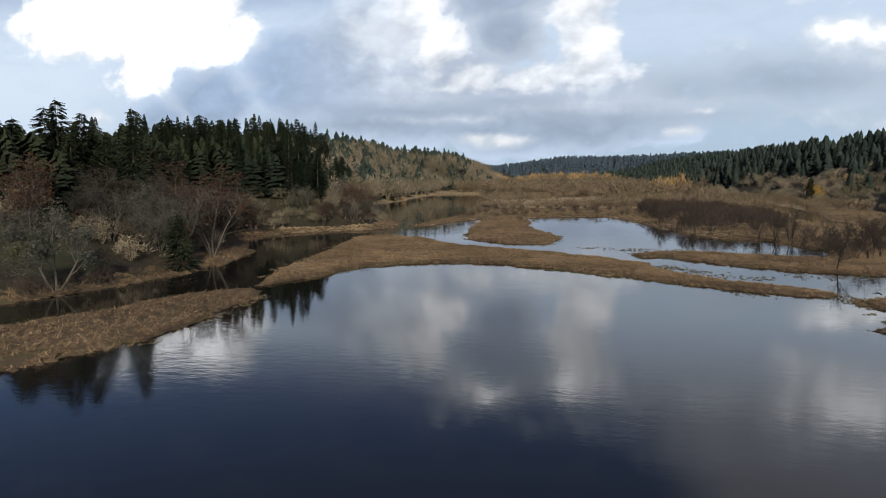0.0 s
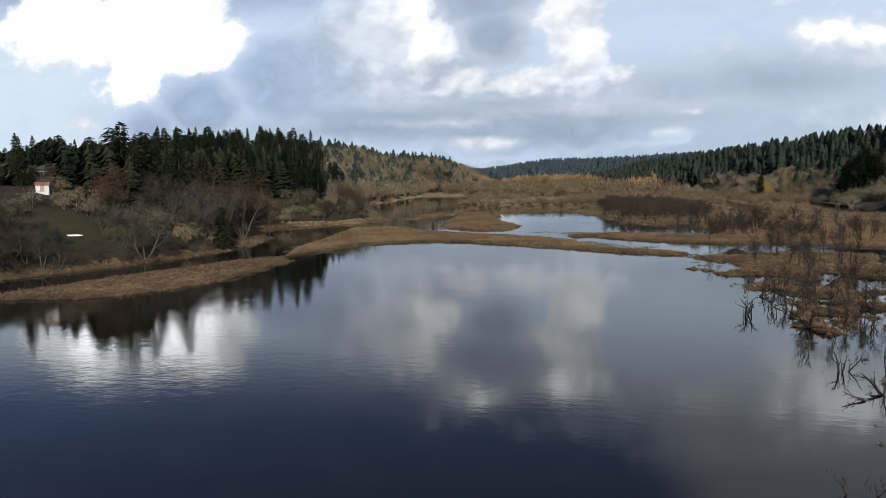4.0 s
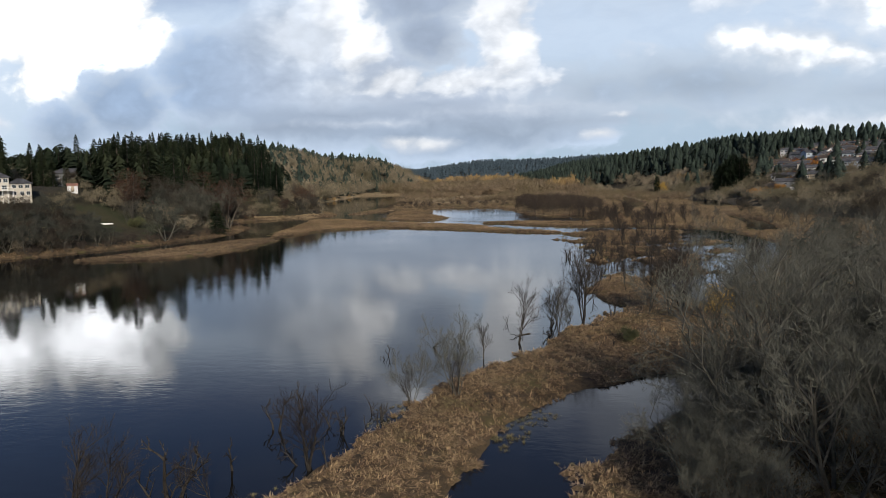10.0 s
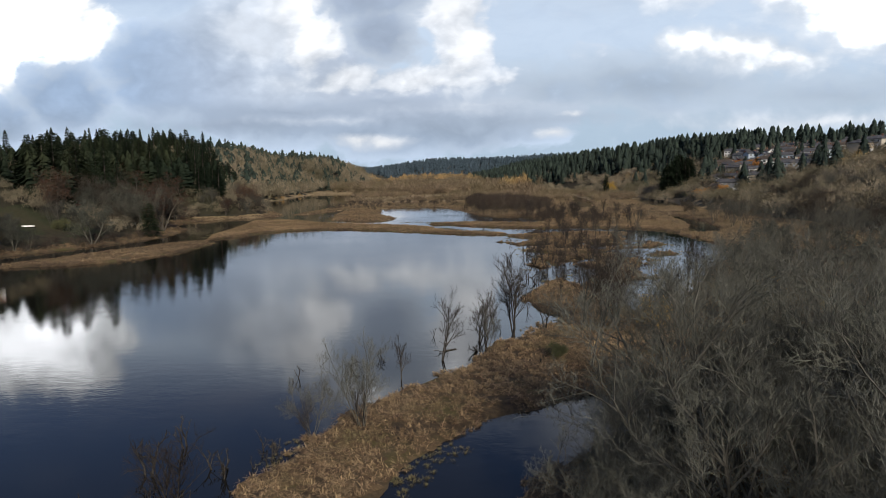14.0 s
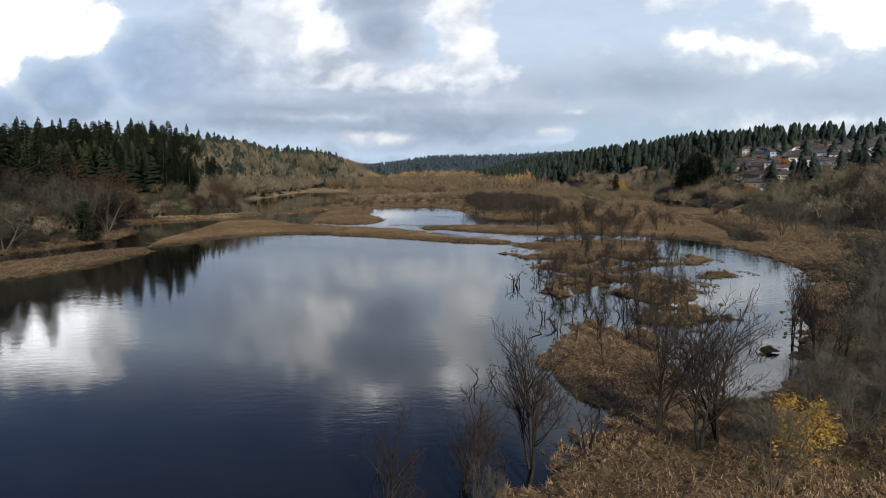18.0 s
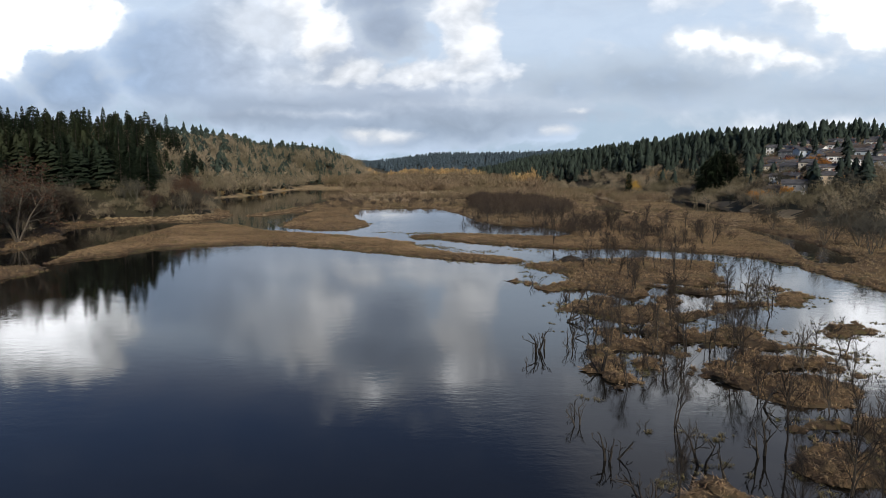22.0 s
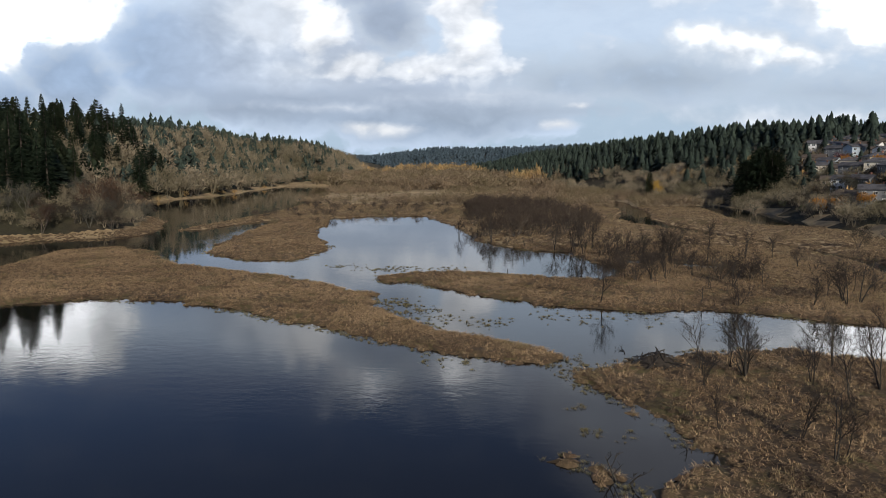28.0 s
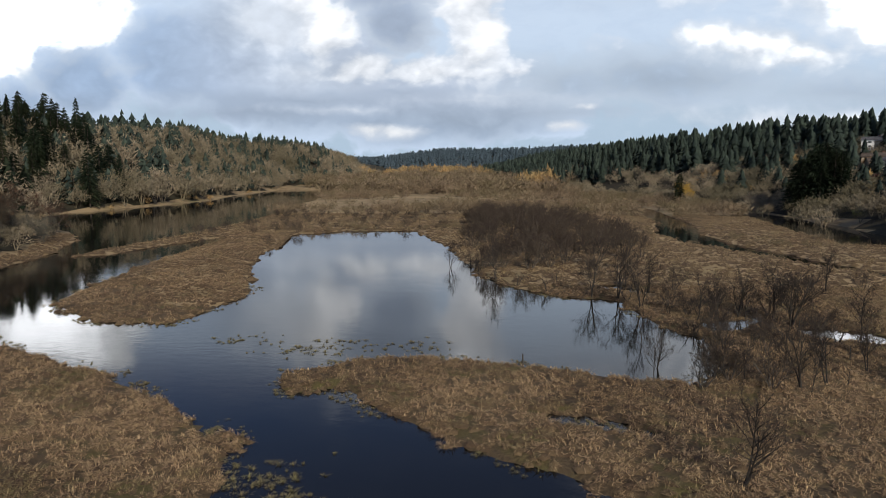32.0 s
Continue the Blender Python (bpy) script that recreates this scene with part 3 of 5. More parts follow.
def gz(x, y):
    return float(ground_z(np.array([x]), np.array([y]))[0])


# ---- plants: shapes ----
class Soup:
    """Gathers triangles and quads for one mesh."""

    def __init__(self):
        self.v, self.f = [], []

    def tri(self, a, b, c):
        n = len(self.v)
        self.v += [a, b, c]
        self.f.append((n, n + 1, n + 2))

    def spike(self, a, b, r):
        """A three-sided twig from a to its tip b."""
        d = b - a
        s = d.cross(Vector((0.3, 0.2, 1))).normalized() * r
        t = d.cross(s).normalized() * r
        n = len(self.v)
        self.v += [a + s, a - s * 0.5 + t * 0.87, a - s * 0.5 - t * 0.87, b]
        self.f += [(n, n + 1, n + 3), (n + 1, n + 2, n + 3), (n + 2, n, n + 3)]

    def tube(self, pts, radii, sides=5):
        rings = []
        for k, (p, r) in enumerate(zip(pts, radii)):
            d = (pts[min(k + 1, len(pts) - 1)] - pts[max(k - 1, 0)]).normalized()
            s = d.cross(Vector((0.83, 0.55, 0.05))).normalized()
            t = d.cross(s)
            n = len(self.v)
            self.v += [p + (s * math.cos(6.2832 * i / sides) + t * math.sin(6.2832 * i / sides)) * r for i in range(sides)]
            rings.append(n)
        for a, b in zip(rings, rings[1:]):
            for i in range(sides):
                j = (i + 1) % sides
                self.f.append((a + i, a + j, b + j, b + i))
        n = len(self.v)
        self.v.append(pts[-1] + (pts[-1] - pts[-2]) * 0.15)
        for i in range(sides):
            self.f.append((rings[-1] + i, rings[-1] + (i + 1) % sides, n))

    def make(self, name, mat, parent=None):
        return mesh_object(name, self.v, self.f, mat, parent)


def bough(rng, start, way, length, radius, level, wood, twigs, tip_level, kids, droop, twig_r, tips, bend=0.25, limbs=None):
    segs = 4 if level == 0 else 3
    pts, d = [start], way.normalized()
    for k in range(segs):
        d = (d + Vector((rng.gauss(0, bend), rng.gauss(0, bend), rng.gauss(0, bend * 0.6) + droop)) * 0.5).normalized()
        pts.append(pts[-1] + d * (length / segs))
    if level >= tip_level:
        twigs.spike(pts[0], pts[1], twig_r)
        twigs.spike(pts[1], pts[-1], twig_r * 0.8)
        tips.append(pts[-1])
    else:
        rad = [radius * (1 - 0.75 * k / segs) for k in range(segs + 1)]
        if limbs is not None and level == 1:
            wood = Soup()
            limbs.append(wood)
        wood.tube(pts, rad, 5 if level == 0 else 3)
    if level >= tip_level + 1:
        return
    n = kids[min(level, len(kids) - 1)]
    for k in range(n):
        f = 0.25 + 0.75 * (k + rng.random()) / n if level else 0.3 + 0.7 * (k + rng.random()) / n
        i = min(int(f * segs), segs - 1)
        p = pts[i].lerp(pts[i + 1], f * segs - i)
        a = rng.random() * 6.283
        side = (d.cross(Vector((math.cos(a), math.sin(a), 0.2)))).normalized()
        out = (d * rng.uniform(0.4, 1.0) + side * rng.uniform(0.5, 1.0) + Vector((0, 0, 0.25))).normalized()
        bough(rng, p, out, length * rng.uniform(0.42, 0.68) * (1.1 - 0.45 * f), radius * 0.45, level + 1, wood, twigs, tip_level, kids, droop, twig_r, tips, bend, limbs)


def grow(seed, height, stems, lean, kids, tip_level, mats, name, label, category, radius=0.16, droop=0.05, twig_r=0.022, leaves=None, leaf_size=0.3, leaf_n=0, bend=0.25, wood_name="trunk", split=False):
    """A broadleaved tree or shrub, standing at the origin: trunk with limbs, and a crown of twigs (and leaves)."""
    rng = random.Random(seed)
    wood, twigs, tips, limbs = Soup(), Soup(), [], [] if split else None
    for k in range(stems):
        a = 6.283 * (k + rng.random() * 0.7) / stems
        way = Vector((math.cos(a) * lean, math.sin(a) * lean, 1))
        st = Vector((math.cos(a), math.sin(a), 0)) * (0.25 * lean if stems > 1 else 0)
        bough(rng, st - Vector((0, 0, 0.3)), way, height * rng.uniform(0.62, 0.85), radius * rng.uniform(0.7, 1), 0, wood, twigs, tip_level, kids, droop, twig_r, tips, bend, limbs)
    thing = new(name)
    wood.make(wood_name, mats[0], thing)
    for limb in limbs or ():
        limb.make("limb", mats[0], thing)
    if twigs.f:
        if leaves:
            lf = Soup()
            for p in tips:
                for k in range(leaf_n):
                    c = p + Vector((rng.gauss(0, 1), rng.gauss(0, 1), rng.gauss(0, 0.8))) * leaf_size * 2.2
                    q = [Vector((rng.uniform(-1, 1), rng.uniform(-1, 1), rng.uniform(-0.7, 0.7))) * leaf_size for i in range(3)]
                    lf.tri(c + q[0], c + q[1], c + q[2])
            lf.make("foliage", leaves, thing)
        twigs.make("crown", mats[1], thing)
    return tagged(thing, label, category)


def conifer(seed, height, radius, bare=0.1, blunt=0.7):
    """A fir: trunk and drooping, ragged whorls of boughs."""
    rng = random.Random(seed)
    thing = new("conifer_tree")
    tk = Soup()
    tk.tube([Vector((0, 0, -0.5)), Vector((0.1, 0, height * 0.5)), Vector((0, 0.05, height * 0.97))], [height * 0.014, height * 0.009, 0.05], 6)
    tk.make("trunk", M_BARK, thing)
    c = Soup()
    lop = [rng.uniform(0.6, 1.3) for k in range(7)]
    n = int(height * 15)
    tier = rng.random() * 6
    for k in range(n):
        f = bare + (1 - bare) * ((k + rng.random()) / n) ** 0.86
        # loose tiers, with light between them
        z = height * f + 0.35 * math.sin(f * height * 3.3 + tier) + rng.gauss(0, 0.2)
        a = rng.random() * 6.283
        prof = (1 - f) ** blunt * min(1, 0.6 + (f - bare) * 2.5)
        r = (radius * prof * lop[int(a / 6.2832 * 7 + f * 5) % 7] + 0.35) * rng.uniform(0.55, 1.12)
        u = Vector((math.cos(a), math.sin(a), 0))
        s = Vector((-u.y, u.x, 0))
        rise, drop = rng.uniform(-0.05, 0.22), rng.uniform(0.15, 0.6)
        at = lambda g: u * r * g + Vector((0, 0, z + r * (rise * g - drop * g * g)))
        w = r * rng.uniform(0.10, 0.18) + 0.12
        c.tri(at(0.08), at(0.6) + s * w * 0.5, at(1.0))
        c.tri(at(0.08), at(1.0), at(0.6) - s * w * 0.5)
        for j in range(6):
            g = 0.25 + 0.75 * (j + rng.random()) / 6
            side = s * (1 if j % 2 else -1)
            p = at(g)
            tip = p + side * w * rng.uniform(1.0, 2.2) * (1.15 - 0.6 * g) + u * r * rng.uniform(0.05, 0.22) + Vector((0, 0, -rng.uniform(0.15, 0.6)))
            c.tri(p + u * 0.16, p - u * 0.16 + Vector((0, 0, -rng.uniform(0.0, 0.35))), tip)
    for k in range(5):
        a = k * 1.3
        c.tri(Vector((0.1, 0, height * (0.93 + 0.012 * k))), Vector((-0.1, 0.1, height * (0.94 + 0.012 * k))), Vector((math.cos(a) * 0.5 * (1 - k * 0.2), math.sin(a) * 0.5 * (1 - k * 0.2), height * (0.945 + 0.018 * k))))
    c.make("crown", M_NEEDLE, thing)
    return tagged(thing, "tall dark green fir with drooping ragged boughs", "conifer tree", "firs of the lakeside wood")


class Kind:
    """Prototypes of one plant, which are set down one after another; the first takes the prototype itself."""

    def __init__(self, protos):
        self.protos, self.used = protos, [False] * len(protos)

    def put(self, x, y, size, rng, z=None, sxy=None, sink=0.05, which=None, tilt=0.0, label=None, lay=0.0):
        i = rng.randrange(len(self.protos)) if which is None else which
        z = (max(gz(x, y), -0.4) if z is None else z) - sink
        m = Matrix.LocRotScale((x, y, z), Euler((rng.gauss(0, tilt) + lay, rng.gauss(0, tilt), rng.random() * 6.283)), (sxy or size, sxy or size, size))
        if not self.used[i]:
            self.used[i] = True
            ob = self.protos[i]
            ob.matrix_basis = m
        else:
            ob = copy_thing(self.protos[i], m @ Matrix.Diagonal((1 / self.protos[i].scale[0], 1 / self.protos[i].scale[1], 1 / self.protos[i].scale[2], 1)))
        if label:
            tagged(ob, label)
        return ob


FIR = Kind([conifer(11 + k, h, r, b, q) for k, (h, r, b, q) in enumerate(((30, 5.6, 0.03, 0.62), (30, 5.0, 0.10, 0.75), (30, 6.4, 0.02, 0.50), (30, 4.6, 0.16, 0.80), (30, 6.0, 0.06, 0.42), (30, 5.4, 0.05, 0.66), (30, 6.6, 0.20, 0.38)))])
ALDER = Kind([grow(31 + k, 14, st, 0.40, (8, 7, 6, 4), 3, (M_PALEBARK, M_ALDERTWIG), "bare_tree", "leafless grey alder with a dense haze of twigs", "bare tree", 0.13, 0.10, 0.017) for k, st in enumerate((3, 4, 4))])
THICKET = Kind([grow(41 + k, 14, st, 0.45, (8, 7, 6), 2, (M_PALEBARK, M_TWIG), "bare_tree", "leafless grey-brown tree with a twiggy crown", "bare tree", 0.17, 0.07, 0.032) for k, st in enumerate((4, 5, 4))])
DROWNED = Kind([grow(51 + k, 10, st, 0.20, (10, 6, 5), 2, (M_DEAD, M_DARKTWIG), "drowned_tree", "slender leafless dark tree in flooded marsh", "bare tree", 0.17, 0.07, 0.026, bend=0.20) for k, st in enumerate((1, 2, 2, 3))])
WILLOW = Kind([grow(71 + k, 6, st, 0.50, (7, 6, 4), 2, (M_BARK, M_BROWNTWIG), "willow_shrub", "leafless dark brown many-stemmed willow shrub", "shrub", 0.11, 0.08, 0.028) for k, st in enumerate((6, 7, 5))])
SNAG = Kind([grow(91 + k, 4.2, st, ln, (3, 2), 2, (M_DEAD, M_DEAD), "dead_snag", "blackened dead tree stub standing in water", "dead tree", 0.17, 0.02, 0.05, bend=0.26, wood_name="stub", split=True) for k, (st, ln) in enumerate(((1, 0.1), (2, 0.4), (1, 0.3), (2, 0.7), (3, 0.5)))])


def leafy(seed, tone, h, stems, lean, label, n=5, size=0.3, bark=None, name="broadleaf_tree", category="tree"):
    return grow(seed, h, stems, lean, (6, 6, 4), 2, (bark or M_BARK, M_TWIG), name, label, category, 0.22, 0.06, 0.03, leaves=M_LEAF[tone], leaf_size=size, leaf_n=n)


RUST = Kind([leafy(111, "rust", 17, 4, 0.5, "round rusty-brown tree on the bank", 5), leafy(112, "rust", 14, 2, 0.25, "upright rusty-brown tree above the lawn", 5)])
BROWN = Kind([leafy(121 + k, "brown", 13, 3, 0.4, "brownish half-bare broadleaved tree on the bank", 8, 0.26) for k in range(3)])
LICHEN = Kind([leafy(131 + k, "lichen", 12, 3, 0.5, "spreading leafless tree hung with grey-green lichen", 9, 0.22, M_PALEBARK) for k in range(2)])
YELLOW = Kind([leafy(141, "yellow", 12, 3, 0.4, "golden-yellow autumn tree in full leaf", 8, 0.35)])
ORANGE = Kind([leafy(151, "orange", 10, 3, 0.4, "orange autumn tree in full leaf", 8, 0.35)])
RED = Kind([leafy(161, "red", 8, 3, 0.4, "dark red autumn tree in leaf", 8, 0.3)])
OLIVE = Kind([leafy(171 + k, "olive", 5, 5, 0.6, "olive-green bushy shrub in leaf", 6, 0.25, None, "bush", "shrub") for k in range(2)])


# ---- plants: where they stand ----
RNG = random.Random(42)


def fill(n, x0, x1, y0, y1, gap, test=lambda x, y: True, taken=None):
    """Up to n places in a box, at least gap apart."""
    out = [] if taken is None else taken
    first = len(out)
    for k in range(n * 12):
        if len(out) - first >= n:
            break
        x, y = RNG.uniform(x0, x1), RNG.uniform(y0, y1)
        if test(x, y) and all((x - a) ** 2 + (y - b) ** 2 > gap * gap for a, b in out):
            out.append((x, y))
    return out[first:]


def west_in(x, y):
    return float(inside(WEST, np.array([x]), np.array([y]))[0])


# lakeside firs
def fir_ok(x, y):
    d = west_in(x, y)
    if y < 240 and not (x < -188 and y > 226):
        return False
    if -194 < x < -177 and 246 < y < 266:
        return False
    return d > (30 if y > 240 else 40) and d < 130


for x, y in fill(230, -250, -125, 222, 470, 4.0, fir_ok):
    s = RNG.triangular(0.42, 1.1, 0.78) * (0.66 if x < -165 and y < 330 else 0.84 if y < 325 else 0.86)
    FIR.put(x, y, s, RNG, sxy=s * (RNG.uniform(1.0, 1.4) if x > -165 else 1.05))
for x, y in fill(62, -290, -203, 462, 640, 5, lambda x, y: west_in(x, y) > 5):
    FIR.put(x, y, RNG.uniform(0.72, 1.1), RNG, sxy=RNG.uniform(1.0, 1.35))
for x, y in fill(46, -350, -250, 470, 660, 6):
    FIR.put(x, y, RNG.uniform(0.95, 1.25), RNG, sxy=RNG.uniform(1.0, 1.3))
FIR.put(-141, 259, 1.02, RNG, which=2)
FIR.put(-158, 407, 1.0, RNG, which=0)
for x, y in fill(34, -300, -184, 100, 225, 7, lambda x, y: not (-195 < x < -150 and 180 < y < 215)):
    FIR.put(x, y, RNG.uniform(0.26, 0.42), RNG)
FIR.put(-111, 233, 0.42, RNG, sxy=0.75, which=2, label="small dense dark fir on the lakeshore")
for x, y in fill(16, 177, 200, 549, 574, 3.2, lambda x, y: math.hypot(x - 188, y - 561) < 11):
    FIR.put(x, y, 1.12 - 0.03 * math.hypot(x - 188, y - 561), RNG, sxy=1.6)
FIR.put(152, 672, 0.7, RNG)

# trees and shrubs of the western bank
RUST.put(-117, 256, 1.45, RNG, which=0)
RUST.put(-138, 221, 1.2, RNG, which=1)
RUST.put(-142, 226, 1.1, RNG, which=1)
LICHEN.put(-116, 203, 1.45, RNG, which=0)
LICHEN.put(-122, 246, 1.3, RNG, which=1)
THICKET.put(-124, 240, 0.85, RNG, label="pale-trunked leafless tree above the lawn")
THICKET.put(-136, 214, 0.8, RNG)
RED.put(-140, 236, 0.6, RNG)
OLIVE.put(-133, 214, 0.8, RNG, label="yellow-green bush on the lawn")
for x, y in fill(40, -150, -116, 236, 330, 4.4, lambda x, y: 6 < west_in(x, y) < 32):
    RNG.choice((BROWN, BROWN, LICHEN, THICKET)).put(x, y, RNG.uniform(0.7, 1.15), RNG)
for x, y in fill(125, -176, -118, 60, 194, 3.5, lambda x, y: 3 < west_in(x, y) < 34 and not (y > 186 and x > -136)):
    RNG.choice((LICHEN, LICHEN, LICHEN, BROWN)).put(x, y, RNG.uniform(0.6, 0.9), RNG)
for x, y in fill(48, -150, -106, 160, 236, 2.6, lambda x, y: 1 < west_in(x, y) < 7):
    WILLOW.put(x, y, RNG.uniform(0.35, 0.6), RNG)
for x, y in fill(30, -145, -95, 318, 440, 5, lambda x, y: 5 < west_in(x, y) < 45):
    RNG.choice((BROWN, WILLOW, RUST, THICKET)).put(x, y, RNG.uniform(0.5, 0.9), RNG)

for x, y, k in ((-181, 247, 0.30), (-176, 249, 0.36), (-172, 244, 0.28), (-184, 242, 0.25)):
    FIR.put(x, y, k, RNG, sxy=k * 1.5)
for x, y in ((-178, 243), (-186, 246)):
    BROWN.put(x, y, 0.55, RNG)

# the near thicket beside the creek
near = fill(46, 15, 62, 6, 54, 3.3, lambda x, y: y < 38 + (x - 15) * 0.32 and x > 14 + max(0, 24 - y) * 0.25)
for x, y in near:
    ALDER.put(x, y, RNG.uniform(0.86, 1.12), RNG, sxy=RNG.uniform(1.0, 1.3))
for x, y in fill(46, 15, 64, 8, 55, 2.5, lambda x, y: y < 37 + (x - 15) * 0.32 and x > 15 + max(0, 24 - y) * 0.25):
    ALDER.put(x, y, RNG.uniform(0.4, 0.75), RNG)
for x, y in fill(26, 10.5, 20, 19, 42, 1.7, lambda x, y: 10 + max(0, y - 24) * 0.30 < x < 13.5 + max(0, y - 24) * 0.42):
    ALDER.put(x, y, RNG.uniform(0.26, 0.46), RNG, sxy=RNG.uniform(0.30, 0.48))
for x, y in fill(22, 62, 120, 0, 60, 6):
    THICKET.put(x, y, RNG.uniform(0.8, 1.05), RNG, sxy=1.25)
# eastern shore
east_wood = fill(44, 29, 120, 74, 168, 5.0, lambda x, y: inside(SOUTH_BAR, np.array([x]), np.array([y]))[0] > 2 and y > 70 + (x - 30) * 0.1 and (x > 38 or y > 80))
for x, y in east_wood:
    RNG.choice((THICKET, THICKET, LICHEN)).put(x, y, RNG.uniform(0.6, 0.9), RNG)
for x, y in fill(70, 92, 190, 150, 345, 5.5, lambda x, y: x > 96 + abs(y - 210) * 0.16):
    RNG.choice((THICKET, THICKET, BROWN)).put(x, y, RNG.uniform(0.5, 0.85), RNG)

# single plants on the near bar
ALDER.put(-4, 43.5, 0.5, RNG, sxy=0.42, label="dense leafless grey willow at the water's edge")
ALDER.put(-8, 43.5, 0.36, RNG, sxy=0.3, label="brown half-dead shrub at the water's edge")
ALDER.put(7, 66, 0.38, RNG, sxy=0.2)
OLIVE.put(14.1, 63.6, 0.32, RNG, label="small bush turning yellow-green on the grass bar")
DROWNED.put(10, 73, 1.05, RNG, which=0)
YELLOW.put(28, 76, 0.4, RNG, label="small yellowing tree at the thicket's edge")
YELLOW.put(51, 95, 0.36, RNG)
for x, y in ((31, 77), (34, 80), (37, 76)):
    ALDER.put(x, y, 0.52, RNG)
for x, y in ((22, 77), (25, 83), (20, 80.5), (24, 79)):
    DROWNED.put(x, y, RNG.uniform(0.85, 1.0), RNG)
for x, y, k in ((36.5, 70.5, 0.5), (33, 84, 0.4), (40, 79, 0.7), (43, 86, 0.75), (24.5, 72, 0.45), (47, 93, 0.7), (52, 101, 0.75), (44, 74, 0.7), (57, 110, 0.7)):
    ALDER.put(x, y, k, RNG)
for x, y, k in ((-24.8, 21.7, 1.0), (-23.2, 22.6, 0.9), (-16.9, 23.8, 0.8), (-12.9, 29.3, 0.95), (-19.6, 25.6, 0.5)):
    DROWNED.put(x, y, k * 0.62, RNG, sxy=k * 0.55, tilt=0.12, label="half-dead leafless shrub standing in shallow water")
for x, y, k in ((-20.2, 24.8, 1.25), (-20.8, 24.4, 0.8), (-18.0, 29.0, 0.8), (-12.1, 35.5, 0.6), (-15.6, 32.3, 0.5), (-9.9, 38.3, 0.6), (-9.2, 39.0, 0.45), (-13.4, 30.0, 0.8), (-11.5, 28.8, 0.6), (-10.6, 37.2, 0.4), (-22, 20.5, 0.9)):
    SNAG.put(x, y, k, RNG, tilt=0.2)
for x, y, k in ((1.6, 64.2, 0.75), (10.5, 75.3, 0.95), (6.7, 69.2, 0.7), (-2.2, 57.3, 0.45)):
    DROWNED.put(x, y, k, RNG, sxy=k * 0.8, tilt=0.06)
for x, y, k in ((13.3, 145.2, 0.45), (19.3, 154.9, 0.65), (20.5, 142.9, 0.9), (14.8, 150.6, 0.5), (24.8, 171.8, 0.9), (23.3, 181.6, 0.9), (22.5, 169.6, 0.8), (28.7, 146.6, 0.7), (27.9, 149.0, 0.9), (26.2, 173.0, 0.8), (24.0, 176.5, 0.9)):
    SNAG.put(x, y, k, RNG, tilt=0.12)
for x, y, k in ((27.0, 154.6, 0.62), (32.0, 152.3, 0.60), (34.0, 184.9, 0.55), (45.7, 213.2, 0.75), (35.4, 170.1, 0.5), (42.1, 163.0, 0.6), (49.7, 170.5, 0.8), (36.9, 148.8, 0.6), (47.5, 180.5, 0.7), (53.0, 186.5, 0.75)):
    DROWNED.put(x, y, k, RNG, tilt=0.06)

for x, y, k in ((-4.0, 44.0, 0.42), (-4.4, 43.4, 0.36), (-7.8, 42.4, 0.34)):
    DROWNED.put(x, y, k, RNG, sxy=k * 0.9, label="dense dark leafless shrub at the water's edge")
for x, y, k in ((34.6, 222.8, 0.72), (38.6, 220.0, 0.78), (44.4, 217.4, 0.75), (36.7, 199.2, 0.62), (50.9, 216.7, 0.9), (71.9, 259.8, 0.8), (66.2, 259.6, 0.6), (9.9, 73.5, 1.1), (5.9, 73.0, 0.6)):
    DROWNED.put(x, y, k, RNG, sxy=k * 0.85, tilt=0.05)
# drowned wood
SNAGS = [(38.7, 220.5), (34.5, 221), (-13, 58), (7, 76), (0, 75), (2, 69.5), (7, 91), (8, 95.5), (14, 91), (9, 77), (15, 79), (-5, 65), (15, 151), (16, 129), (16, 131.5), (17, 123), (19, 151), (22, 155),
         (19, 109), (18, 116), (23, 122), (28, 124), (25, 109), (27, 104), (32, 108), (29, 99), (34, 124), (28, 147), (28, 159), (32, 134), (23, 181), (27, 188), (25, 172),
         (21, 166), (20, 157), (21, 175), (30, 178), (33, 166), (28, 156), (32, 158), (-17, 41), (-17.5, 36), (-13, 37), (-10.5, 40), (31, 103), (36, 112)]
for x, y in SNAGS:
    SNAG.put(x, y, RNG.uniform(0.45, 1.15), RNG, tilt=0.15)
for x, y, k in ((3, 69, 1.5), (5.5, 68, 1.2), (17.5, 116, 1.5), (15.5, 114, 1.2), (32, 109, 1.6), (29.5, 99, 1.5), (21, 166, 1.6), (20.5, 157, 1.1), (-12.5, 37, 0.9), (11, 70, 1.1), (24, 163, 1.1), (33, 104, 1.2),
                (35, 120, 1.1), (28, 230.5, 1.3), (25, 158, 1.0), (44, 197, 1.3), (58, 196, 1.2), (38, 155, 1.0), (-8, 62, 1.1), (37, 288, 1.3)):
    SNAG.put(x, y, k * 0.55, RNG, z=0.1, lay=1.4, label="fallen dead tree half sunk in water")
for x, y in fill(50, 19, 46, 96, 172, 2.4, lambda x, y: gz(x, y) > -0.45):
    s = RNG.uniform(0.4, 0.95) * (1.0 if y < 128 else 0.7)
    DROWNED.put(x, y, s, RNG, tilt=0.05, sxy=s * 0.72)
for x, y in fill(46, 18, 66, 104, 212, 2.6, lambda x, y: -0.7 < gz(x, y) < 0.2):
    SNAG.put(x, y, RNG.uniform(0.35, 0.9), RNG, tilt=0.15)
